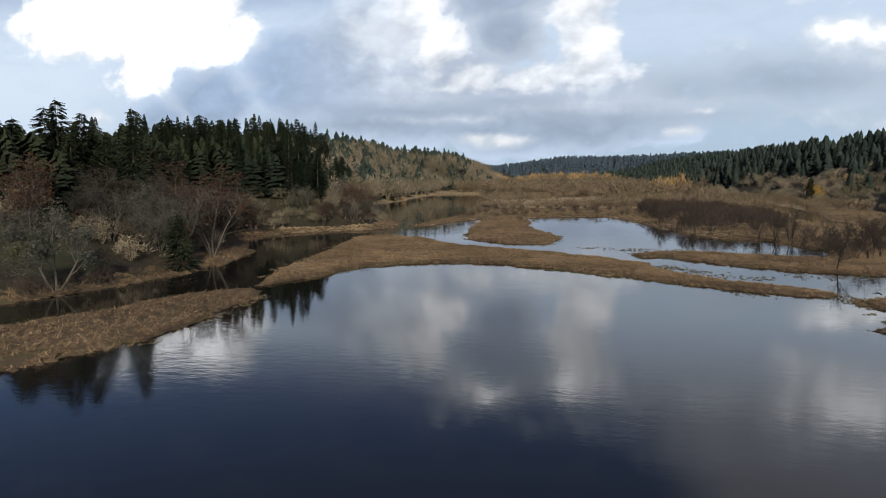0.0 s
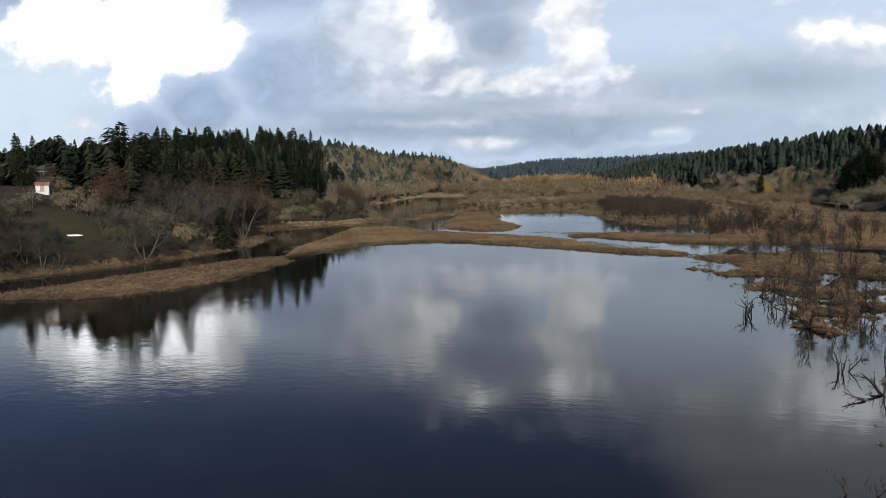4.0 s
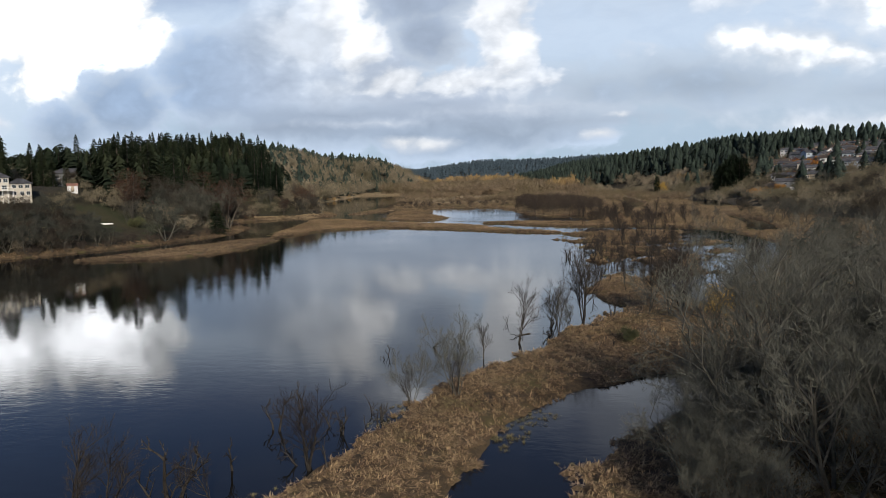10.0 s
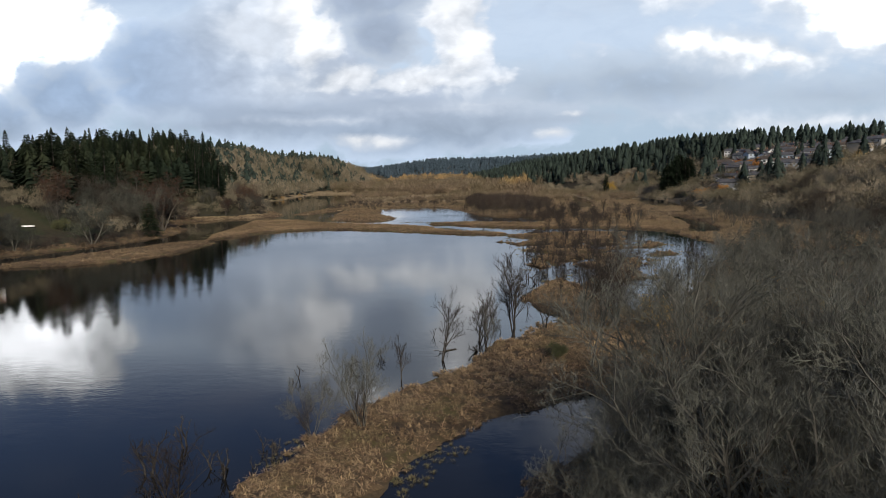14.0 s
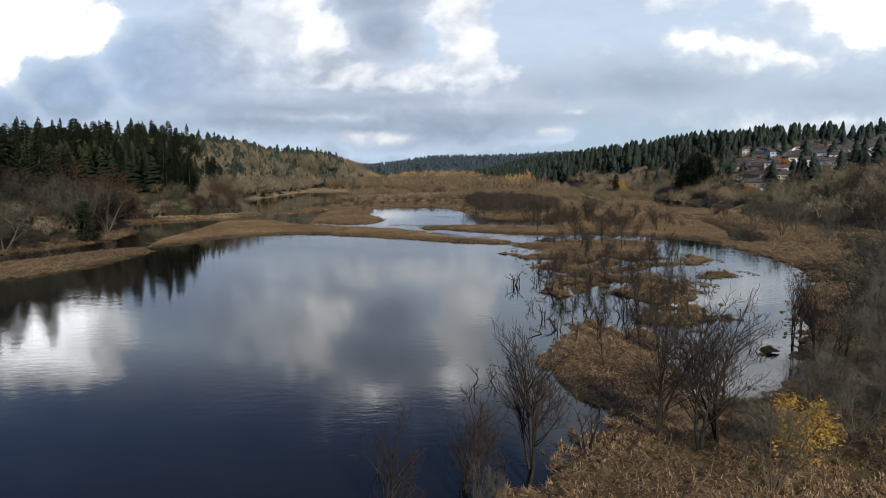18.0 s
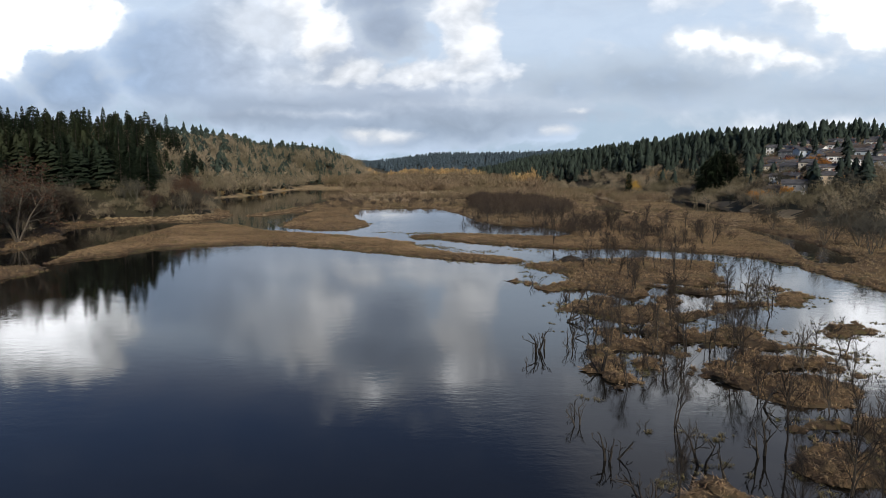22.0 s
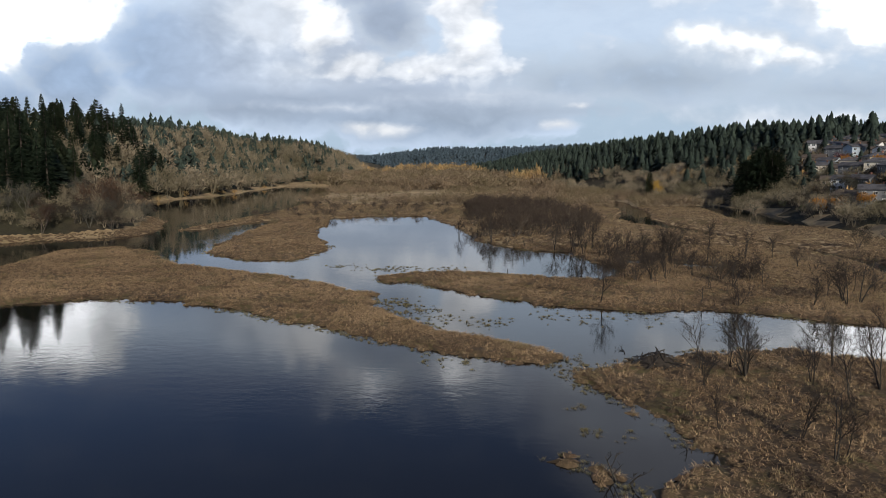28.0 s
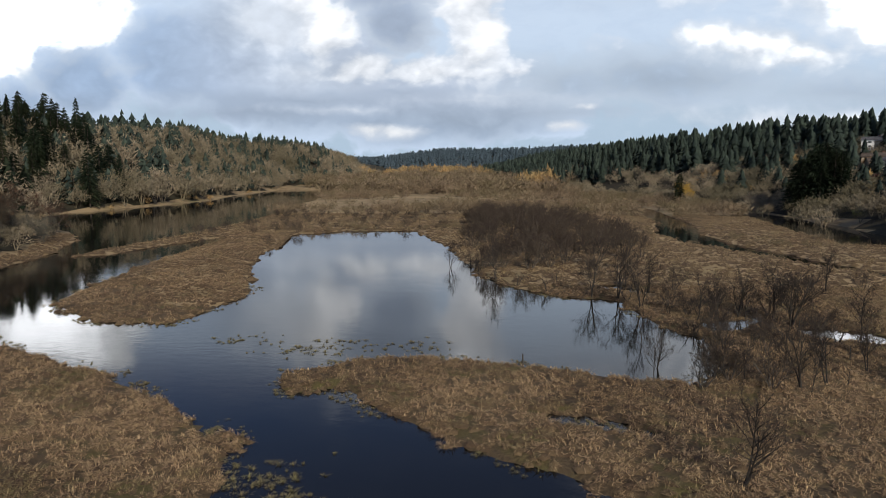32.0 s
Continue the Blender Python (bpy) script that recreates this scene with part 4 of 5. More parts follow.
for x, y in ((38, 223), (50, 224), (52, 197), (58, 201), (36, 203), (54, 219), (33, 217), (39, 221), (45, 219), (38, 200), (53, 214), (47, 205), (42, 190), (36, 190), (46, 176), (30, 205)):
    s = RNG.uniform(0.4, 0.72)
    DROWNED.put(x, y, s, RNG, tilt=0.08, sxy=s * 0.75)
for x, y in ((34, 302), (33, 291), (38, 287), (41, 285), (62, 311), (66, 307), (48, 296), (46, 281), (68, 300), (-52, 413), (6, 370), (33, 383), (24, 366), (37, 354), (51, 390),
             (73, 263), (68, 262), (46, 283), (56, 300), (60, 296), (52, 306), (44, 300), (71, 290)):
    RNG.choice((DROWNED, WILLOW)).put(x, y, RNG.uniform(0.55, 0.9), RNG, tilt=0.05)
for x, y in fill(34, 8, 60, 292, 400, 2.6, lambda x, y: -0.5 < gz(x, y) < 0.35 and x > 8 + max(0, 340 - y) * 0.3):
    RNG.choice((SNAG, DROWNED, SNAG)).put(x, y, RNG.uniform(0.6, 1.0), RNG, tilt=0.1)
for x, y in fill(40, 30, 92, 256, 345, 3.6, lambda x, y: gz(x, y) > 0.0):
    RNG.choice((WILLOW, DROWNED, SNAG)).put(x, y, RNG.uniform(0.5, 0.9), RNG)
for x, y in fill(24, 30, 68, 279, 326, 2.2, lambda x, y: gz(x, y) > -0.7):
    RNG.choice((DROWNED, WILLOW, SNAG)).put(x, y, RNG.uniform(0.55, 0.95), RNG, tilt=0.08)
# willow grove beyond the pond
for x, y in fill(110, 4, 64, 362, 540, 3.2, lambda x, y: gz(x, y) > 0.1 and abs(x - 34) < 28 - abs(y - 440) * 0.06 and (y > 400 or x > 14)):
    WILLOW.put(x, y, RNG.uniform(1.0, 1.6), RNG)
for x, y in fill(60, -90, 0, 440, 560, 4, lambda x, y: gz(x, y) > 0.1):
    WILLOW.put(x, y, RNG.uniform(0.35, 0.75), RNG)
YELLOW.put(157, 680, 1.3, RNG)
for x, y in fill(34, 160, 212, 380, 520, 5.5):
    RNG.choice((BROWN, THICKET, OLIVE, LICHEN)).put(x, y, RNG.uniform(0.5, 0.85), RNG)
for x, y in ((170, 440), (176, 432), (166, 450), (196, 436), (214, 470), (232, 512), (206, 596), (240, 560), (226, 640)):
    ORANGE.put(x, y, RNG.uniform(0.6, 1.0), RNG)
for x, y in ((222, 482), (236, 530), (216, 556), (252, 590)):
    RED.put(x, y, 0.9, RNG)


# ---- woods and scrub beyond counting ----
def joined(name, soups, places, mat, label, category, jitter=0.0):
    """One mesh of many small plants: rows of places (x, y, z, height, width)."""
    rs = np.random.RandomState(len(places))
    P = np.array(places)
    pick = rs.randint(0, len(soups), len(P))
    vs, fs, base = [], [], 0
    for k, sp in enumerate(soups):
        V = np.array([tuple(v) for v in sp.v])
        Fc = np.array(sp.f)
        Q = P[pick == k]
        if not len(Q):
            continue
        a = rs.rand(len(Q)) * 6.283
        c, s = np.cos(a)[:, None], np.sin(a)[:, None]
        X = (V[None, :, 0] * c - V[None, :, 1] * s) * Q[:, 4:5] + Q[:, 0:1]
        Y = (V[None, :, 0] * s + V[None, :, 1] * c) * Q[:, 4:5] + Q[:, 1:2]
        Z = V[None, :, 2] * Q[:, 3:4] + Q[:, 2:3]
        vs.append(np.stack([X, Y, Z], -1).reshape(-1, 3))
        fs.append((Fc[None] + (np.arange(len(Q)) * len(V))[:, None, None] + base).reshape(-1, Fc.shape[1]))
        base += len(V) * len(Q)
    return tagged(mesh_object(name, np.vstack(vs), np.vstack(fs), mat), label, category, kind="stuff")


def small_fir(seed, levels=9, arms=6):
    rng = random.Random(seed)
    s = Soup()
    thin = 6 / arms
    for k in range(levels):
        f = 0.04 + 0.91 * (k + rng.random() * 0.6) / levels
        for j in range(arms):
            a = 6.283 * (j + rng.random() * 0.9) / arms
            r = (0.25 * (1 - f) ** 0.62 + 0.015) * rng.uniform(0.5, 1.3)
            u, w = Vector((math.cos(a), math.sin(a), 0)), Vector((-math.sin(a), math.cos(a), 0))
            s.tri(Vector((0, 0, f + 0.13 * thin)), u * r + w * r * 0.5 * thin + Vector((0, 0, f - 0.02)), u * r * 0.9 - w * r * 0.5 * thin + Vector((0, 0, f - 0.05)))
    return s


def small_crown(seed, n, fine=1.0):
    """A twiggy dome, unit high and wide."""
    rng = random.Random(seed)
    s = Soup()
    for k in range(n):
        a, e = rng.random() * 6.283, math.asin(rng.uniform(-0.2, 1))
        r = rng.uniform(0.25, 0.5) * (1 + 0.25 * math.sin(3 * a + seed))
        c = Vector((math.cos(a) * math.cos(e) * r, math.sin(a) * math.cos(e) * r, 0.45 + math.sin(e) * r * 1.05))
        d = Vector((rng.gauss(0, 1), rng.gauss(0, 1), rng.gauss(0.5, 0.8))).normalized()
        up = (d * 0.12 + Vector((c.x * 0.2, c.y * 0.2, 0.05))) * fine
        q = d.cross(Vector((rng.gauss(0, 1), rng.gauss(0, 1), rng.gauss(0, 1)))).normalized() * rng.uniform(0.025, 0.06) * fine
        s.tri(c - up + q, c - up - q, c + up)
    for k in range(4):
        a = k * 1.57 + rng.random()
        s.tri(Vector((0.02, 0, -0.05)), Vector((-0.02, 0.02, -0.05)), Vector((math.cos(a) * 0.2, math.sin(a) * 0.2, 0.6)))
    return s


RS = np.random.RandomState(8)


def spread(n, x0, x1, y0, y1, test):
    x, y = RS.uniform(x0, x1, n), RS.uniform(y0, y1, n)
    z = ground_z(x, y)
    k = test(x, y, z)
    return x[k], y[k], z[k]


def rows(x, y, z, h0, h1, w0, w1):
    h = RS.uniform(h0, h1, len(x))
    return np.column_stack([x, y, z - 0.3, h, h * RS.uniform(w0, w1, len(x))]).tolist()


# house lots of the eastern hillside
hr = random.Random(77)
lots = []
for k in range(4000):
    if len(lots) >= 74:
        break
    x, y = hr.uniform(180, 400), hr.uniform(425, 720)
    e = x - float(right_foot(np.array(y)))
    if 22 < e < 150 and x > 0.43 * (y - 40) and all((x - a) ** 2 + (y - b) ** 2 > 14 ** 2 for a, b in lots) and math.hypot(x - 188, y - 561) > 24:
        lots.append((x, y))


def off_lots(x, y):
    ok = np.ones(np.shape(x), bool)
    for a, b in lots:
        # a clear view down the slope from each house
        ok &= np.hypot(x - a, y - b) > 7.5
        ok &= np.hypot(x - a + 5, y - b + 8) > 5
    return ok


firs, broad, scrub, gold = [], [], [], []
w_dist = lambda x, y: inside(WEST, x, y)
e_dist = lambda x, y: x - right_foot(y)
firs += rows(*spread(2100, -330, -150, 430, 1300, lambda x, y, z: (w_dist(x, y) > 10) & (w_dist(x, y) < 90) & (RS.rand(len(x)) < 0.55)), 13, 25, 0.8, 1.1)
# western bluff: firs on the brow, bare broadleaves on its slope
firs += rows(*spread(2600, -520, -190, 432, 1500, lambda x, y, z: (w_dist(x, y) > 42 + 40 * np.clip((y - 430) / 300, 0, 1)) & (w_dist(x, y) < 150) & (RS.rand(len(x)) < 0.62)), 17, 30, 0.8, 1.1)
broad += rows(*spread(3400, -360, -150, 425, 1500, lambda x, y, z: (w_dist(x, y) > 4) & (w_dist(x, y) < 100)), 11, 21, 0.8, 1.1)
firs += rows(*spread(900, -420, -180, 60, 440, lambda x, y, z: (w_dist(x, y) > 95) & (w_dist(x, y) < 260) & ((y > 230) | (RS.rand(len(x)) < 0.5))), 9, 15, 0.8, 1.1)
broad += rows(*spread(500, -330, -150, 60, 300, lambda x, y, z: (w_dist(x, y) > 60) & (w_dist(x, y) < 190) & ~((x > -200) & (y > 170))), 7, 13, 0.8, 1.1)
broad += rows(*spread(1500, -195, -112, 60, 440, lambda x, y, z: (w_dist(x, y) > 8) & (w_dist(x, y) < 60) & ~((y > 182) & (y < 226) & (w_dist(x, y) < 34)) & ~((x < -156) & (y > 180) & (y < 228))), 3, 6.5, 0.9, 1.4)
firs += rows(*spread(900, -250, -118, 228, 470, lambda x, y, z: (w_dist(x, y) > 32) & (w_dist(x, y) < 125) & ~((x < -170) & (y < 272))), 9, 19, 1.0, 1.5)
# eastern hill: firs on the crest, scrub and gardens below
firs += rows(*spread(3600, 250, 900, 150, 1900, lambda x, y, z: (e_dist(x, y) > np.interp(y, [150, 350, 560, 650, 760, 900], [190, 190, 185, 150, 70, 20])) & (e_dist(x, y) < 330)), 11, 28, 0.65, 1.05)
firs += rows(*spread(3000, 0, 420, 690, 1900, lambda x, y, z: (e_dist(x, y) > np.interp(y, [690, 800, 900, 1000], [62, 40, 10, -4])) & (e_dist(x, y) < 200)), 14, 26, 0.8, 1.1)
broad += rows(*spread(2600, 140, 420, 180, 760, lambda x, y, z: (e_dist(x, y) > 2) & (e_dist(x, y) < 190) & off_lots(x, y) & (RS.rand(len(x)) < np.where(e_dist(x, y) < 24, 1.0, 0.75))), 5, 10, 0.9, 1.3)
broad += rows(*spread(1300, 30, 260, 480, 1300, lambda x, y, z: (e_dist(x, y) > -14) & (e_dist(x, y) < 45)), 6, 12, 0.9, 1.3)
firs += rows(*spread(420, 185, 420, 380, 760, lambda x, y, z: (e_dist(x, y) > 20) & (e_dist(x, y) < 190) & off_lots(x, y)), 9, 19, 0.8, 1.2)
# far end of the valley
ridge_firs = rows(*spread(4200, -900, 900, 1950, 2700, lambda x, y, z: z > 4), 16, 28, 1.0, 1.5)
# brown scrub over the upper marsh
scrub += rows(*spread(5200, -140, 170, 545, 1200, lambda x, y, z: (z > 0.15) & (e_dist(x, y) < 0) & (w_dist(x, y) < 0) & (fbm(x * 0.013, y * 0.013, 41) > -0.10 - np.clip((y - 900) / 1500, 0, 0.3))), 3, 8, 0.9, 1.4)
scrub += rows(*spread(3800, -200, 120, 820, 1900, lambda x, y, z: (z > 0.1) & (e_dist(x, y) < 10) & (w_dist(x, y) < 20) & (RS.rand(len(x)) < np.interp(y, [820, 1200], [0.45, 1.0]))), 9, 19, 0.8, 1.2)
gold += rows(*spread(90, -190, 40, 1300, 1850, lambda x, y, z: (z > 0.1)), 15, 25, 0.7, 1.0)
gold += rows(*spread(26, 62, 100, 930, 1000, lambda x, y, z: z > 0.1), 16, 24, 0.7, 0.9)
gold += rows(*spread(60, -215, -140, 560, 900, lambda x, y, z: (w_dist(x, y) > -2) & (w_dist(x, y) < 9)), 3, 6, 1.0, 1.3)
gold += rows(*spread(240, 180, 420, 380, 740, lambda x, y, z: (e_dist(x, y) > 20) & off_lots(x, y)), 4, 8.5, 0.9, 1.2)
scrub += rows(*spread(2600, -80, 130, 350, 720, lambda x, y, z: (z > 0.1) & (w_dist(x, y) < 0) & (e_dist(x, y) < 0) & (fbm(x * 0.022, y * 0.022, 47) > 0.06)), 0.9, 3.0, 1.0, 1.8)
M_BROAD = material("bare_hillside_woods", (0.105, 0.089, 0.063), (0.33, 0.272, 0.19), 0.11, 0.9, (0.12, 0.105, 0.065), 0.02, random_amount=0.14, island=True)
M_SCRUB = material("marsh_scrub", (0.070, 0.052, 0.036), (0.25, 0.185, 0.12), 0.09, 0.9, (0.13, 0.105, 0.06), 0.02, random_amount=0.14, island=True)
M_GOLD = material("golden_autumn_woods", (0.24, 0.15, 0.065), (0.40, 0.26, 0.11), 0.05, 0.9, (0.26, 0.19, 0.09), 0.02, random_amount=0.14, island=True)
close_firs = [b for b in firs if b[1] < 560 and b[0] < 0]
firs = [b for b in firs if not (b[1] < 560 and b[0] < 0)]
joined("conifer_forest", [small_fir(s + 30, 20, 10) for s in range(4)], close_firs, M_NEEDLE, "dark young firs filling the lakeside wood", "forest")
east_firs = [b for b in firs if b[1] < 1050 and b[0] > 0]
firs = [b for b in firs if not (b[1] < 1050 and b[0] > 0)]
joined("conifer_forest", [small_fir(s + 80, 20, 8) for s in range(6)], east_firs, M_HAZED_WOOD, "tall dark firs crowning the eastern hill", "forest")
joined("conifer_forest", [small_fir(s) for s in range(4)], firs, M_HAZED_WOOD, "dense dark fir forest along the hill crests", "forest")
joined("conifer_forest", [small_fir(s + 60, 7, 5) for s in range(3)], ridge_firs, M_HAZED_RIDGE, "fir forest on the ridge closing the valley, tinted blue for distance haze", "forest")
close = [b for b in broad if b[1] < 640 and b[0] < 330]
farther = [b for b in broad if not (b[1] < 640 and b[0] < 330)]
joined("broadleaf_woods", [small_crown(s + 40, 280, 0.38) for s in range(6)], close, M_BROAD, "leafless brown broadleaved woods and undergrowth on the slopes", "woods")
joined("broadleaf_woods", [small_crown(s, 190, 0.5) for s in range(5)], farther, M_BROAD, "leafless brown broadleaved woods on the slopes", "woods")
joined("marsh_scrub", [small_crown(s + 10, 75, 0.7) for s in range(4)], scrub, M_SCRUB, "brown leafless scrub across the upper marsh", "scrub")
joined("autumn_woods", [small_crown(s + 20, 60) for s in range(3)], gold, M_GOLD, "golden autumn trees far up the valley", "woods")


# ---- sedge ----
def sedge(name, label, x0, x1, y0, y1, per_m2, h0, h1, test=None, blades=20, seed=1, mat=None):
    """Tussocks: fountains of blades round scattered hearts."""
    rs = np.random.RandomState(seed)
    n = int((x1 - x0) * (y1 - y0) * per_m2)
    x, y = rs.uniform(x0, x1, n), rs.uniform(y0, y1, n)
    z = ground_z(x, y)
    k = (z > fbm(x * 0.4, y * 0.4, 61, 3) * 1.3 - 0.06) & (z < 1.2)
    z = np.maximum(z, -0.02)
    if test is not None:
        k &= test(x, y)
    x, y, z = x[k], y[k], z[k]
    n = len(x)
    size = rs.uniform(0.55, 1.25, n) * (0.65 + 0.9 * np.clip(fbm(x * 0.3, y * 0.3, 60, 2) + 0.4, 0, 1)) * (h1 / 0.58)
    lean_a, lean = fbm(x * 0.07, y * 0.07, 70, 3) * 14, rs.uniform(0.05, 0.45, n)
    lx, ly = np.cos(lean_a) * lean * size * 0.5, np.sin(lean_a) * lean * size * 0.5
    # low hearts of matted leaves, coloured dark as if shaded by the blades
    tall = size * rs.uniform(0.14, 0.36, n)
    turn = rs.uniform(0, 6.283, n)
    ring = []
    for k in range(5):
        a = turn + k * 1.2566
        r = size * 0.62 * rs.uniform(0.7, 1.25, n)
        ring.append(np.column_stack([x + np.cos(a) * r, y + np.sin(a) * r, z - 0.08]))
    ring.append(np.column_stack([x + lx, y + ly, z + tall]))
    hearts = np.stack(ring, 1).reshape(-1, 3)
    HF = (np.array([(k, (k + 1) % 5, 5) for k in range(5)])[None] + (np.arange(n) * 6)[:, None, None]).reshape(-1, 3)
    # blades that arch over and lie down
    vs = []
    for b in range(blades):
        a = rs.uniform(0, 6.283, n)
        r0 = np.sqrt(rs.uniform(0, 1, n)) * 0.42 * size
        r1 = r0 + size * rs.uniform(0.12, 0.5, n)
        w = rs.uniform(0.018, 0.050, n) * np.sqrt(h1 / 0.58)
        za = z + tall * np.clip(1.05 - (r0 / (0.62 * size)) ** 2, 0.05, 1)
        zb = z + tall * rs.uniform(-0.1, 1.15, n) + rs.uniform(0, 1, n) ** 4 * h1 * 0.8
        bx, by = x + np.cos(a) * r0 + lx * 0.7, y + np.sin(a) * r0 + ly * 0.7
        tx, ty = x + np.cos(a) * r1 + lx * 1.8, y + np.sin(a) * r1 + ly * 1.8
        px, py = -np.sin(a) * w, np.cos(a) * w
        vs.append(np.stack([np.column_stack([bx + px, by + py, za]), np.column_stack([bx - px, by - py, za]), np.column_stack([tx, ty, zb])], 1))
    V = np.concatenate(vs, 1).reshape(-1, 3)
    F = np.arange(len(V)).reshape(-1, 3) + len(hearts)
    bed = mesh_object(name, np.vstack([hearts, V]), np.vstack([HF, F]), [mat or M_SEDGE, M_SHADED_THATCH])
    bed.data.polygons.foreach_set("material_index", np.repeat([1, 0], [len(HF), len(F)]).astype(np.int32))
    return tagged(bed, label, "sedge", kind="stuff")


sedge("sedge_bed", "dry brown sedge covering the long spit", -104, 22, 217, 340, 2.3, 0.34, 0.58, lambda x, y: inside(SPIT, x, y) > -3, 24, 1)
sedge("sedge_bed", "dry brown sedge on the strip along the bank", -116, -76, 146, 216, 1.3, 0.4, 0.7, lambda x, y: inside(STRIP, x, y) > -3, 14, 2)
sedge("sedge_bed", "dry brown sedge on the low islet", -76, -28, 308, 450, 1.4, 0.4, 0.7, lambda x, y: inside(ISLET, x, y) > -3, 14, 3)
sedge("sedge_bed", "dry brown sedge between pond and channel", -12, 92, 236, 345, 2.0, 0.34, 0.58, None, 22, 4)
sedge("sedge_bed", "dry brown sedge among drowned trees", 12, 80, 100, 236, 1.9, 0.34, 0.58, lambda x, y: inside(SOUTH_BAR, x, y) < 6, 20, 5)
sedge("sedge_bed", "long dry grass on the bar by the creek", -34, 44, -10, 100, 3.2, 0.30, 0.50, lambda x, y: (x < 30) | (y > 56), 26, 6)
sedge("sedge_bed", "dry grass of the upper marsh", -110, 150, 345, 560, 0.5, 0.5, 1.0, lambda x, y: inside(ISLET, x, y) < 0, 9, 7, M_STRAW)
sedge("sedge_bed", "pale dry grass beyond the ditch", 66, 160, 165, 345, 0.9, 0.4, 0.8, None, 9, 8, M_STRAW)
sedge("sedge_bed", "grass fringe under the western bank", -150, -92, 100, 440, 0.7, 0.4, 0.8, lambda x, y: inside(WEST, x, y) < 9, 9, 9)


# ---- houses ----
M_PANE = material("window_glass", (0.02, 0.025, 0.03), (0.05, 0.06, 0.07), 0.5, 0.08, spec=0.6)
M_FRAME = material("white_frames", (0.62, 0.62, 0.60), (0.76, 0.76, 0.74), 2.0, 0.6)
M_WALLS = {k: material(k + "_siding", a, b, 1.4, 0.8, tuple(v * 0.85 for v in b), 0.3, random_amount=0.08) for k, a, b in (
    ("cream", (0.46, 0.42, 0.35), (0.54, 0.50, 0.42)), ("white", (0.66, 0.67, 0.67), (0.78, 0.78, 0.77)), ("grey", (0.12, 0.13, 0.14), (0.19, 0.20, 0.21)),
    ("tan", (0.36, 0.29, 0.21), (0.46, 0.38, 0.28)), ("blue", (0.30, 0.36, 0.43), (0.38, 0.45, 0.52)))}
M_ROOFS = {k: material(k + "_shingles", a, b, 2.5, 0.9, tuple(v * 0.75 for v in a), 0.4, bump=0.4, bump_scale=4, random_amount=0.15) for k, a, b in (
    ("grey", (0.055, 0.055, 0.060), (0.12, 0.12, 0.13)), ("brown", (0.065, 0.05, 0.04), (0.12, 0.095, 0.075)), ("red", (0.20, 0.10, 0.075), (0.30, 0.16, 0.12)))}
M_WOOD = material("weathered_timber", (0.10, 0.075, 0.05), (0.20, 0.16, 0.115), 3.0, 0.85)


def box(s, x0, x1, y0, y1, z0, z1):
    n = len(s.v)
    s.v += [Vector(c) for c in ((x0, y0, z0), (x1, y0, z0), (x1, y1, z0), (x0, y1, z0), (x0, y0, z1), (x1, y0, z1), (x1, y1, z1), (x0, y1, z1))]
    s.f += [tuple(n + i for i in f) for f in ((0, 3, 2, 1), (4, 5, 6, 7), (0, 1, 5, 4), (1, 2, 6, 5), (2, 3, 7, 6), (3, 0, 4, 7))]


def part_box(name, mat, parent, x0, x1, y0, y1, z0, z1, label=""):
    s = Soup()
    box(s, x0, x1, y0, y1, z0, z1)
    ob = s.make(name, mat, parent)
    if label:
        tagged(ob, label)
    return ob


def roof(parent, mat, x0, x1, y0, y1, z, rise, hip=0.0, over=0.6, thick=0.22):
    """A pitched roof with eaves; ridge along x, hip: how far the ridge ends are drawn in."""
    s = Soup()
    x0, x1, y0, y1 = x0 - over, x1 + over, y0 - over, y1 + over
    ym = (y0 + y1) / 2
    for dz in (0.0, -thick):
        s.v += [Vector(c) for c in ((x0, y0, z + dz), (x1, y0, z + dz), (x1, y1, z + dz), (x0, y1, z + dz), (x0 + hip, ym, z + rise + dz), (x1 - hip, ym, z + rise + dz))]
    s.f += [(0, 1, 5, 4), (2, 3, 4, 5), (3, 0, 4), (1, 2, 5)] if hip else [(0, 1, 5, 4), (2, 3, 4, 5)]
    s.f += [(7, 6, 10, 11), (9, 8, 11, 10)]
    s.f += [(0, 6, 7, 1), (2, 8, 9, 3), (1, 7, 8, 2), (3, 9, 6, 0)] if hip else [(0, 6, 7, 1), (2, 8, 9, 3), (1, 7, 11, 5), (5, 11, 8, 2), (3, 9, 10, 4), (4, 10, 6, 0)]
    return s.make("roof", mat, parent)


def gable_wall(parent, mat, x0, x1, y0, y1, z0, z1, rise):
    s = Soup()
    ym = (y0 + y1) / 2
    s.v += [Vector(c) for c in ((x0, y0, z0), (x1, y0, z0), (x1, y1, z0), (x0, y1, z0), (x0, y0, z1), (x1, y0, z1), (x1, y1, z1), (x0, y1, z1), (x0, ym, z1 + rise), (x1, ym, z1 + rise))]
    s.f += [(0, 1, 5, 4), (2, 3, 7, 6), (1, 2, 6, 9, 5), (3, 0, 4, 8, 7), (0, 3, 2, 1), (4, 5, 9, 8), (6, 7, 8, 9)]
    return s.make("wall", mat, parent)


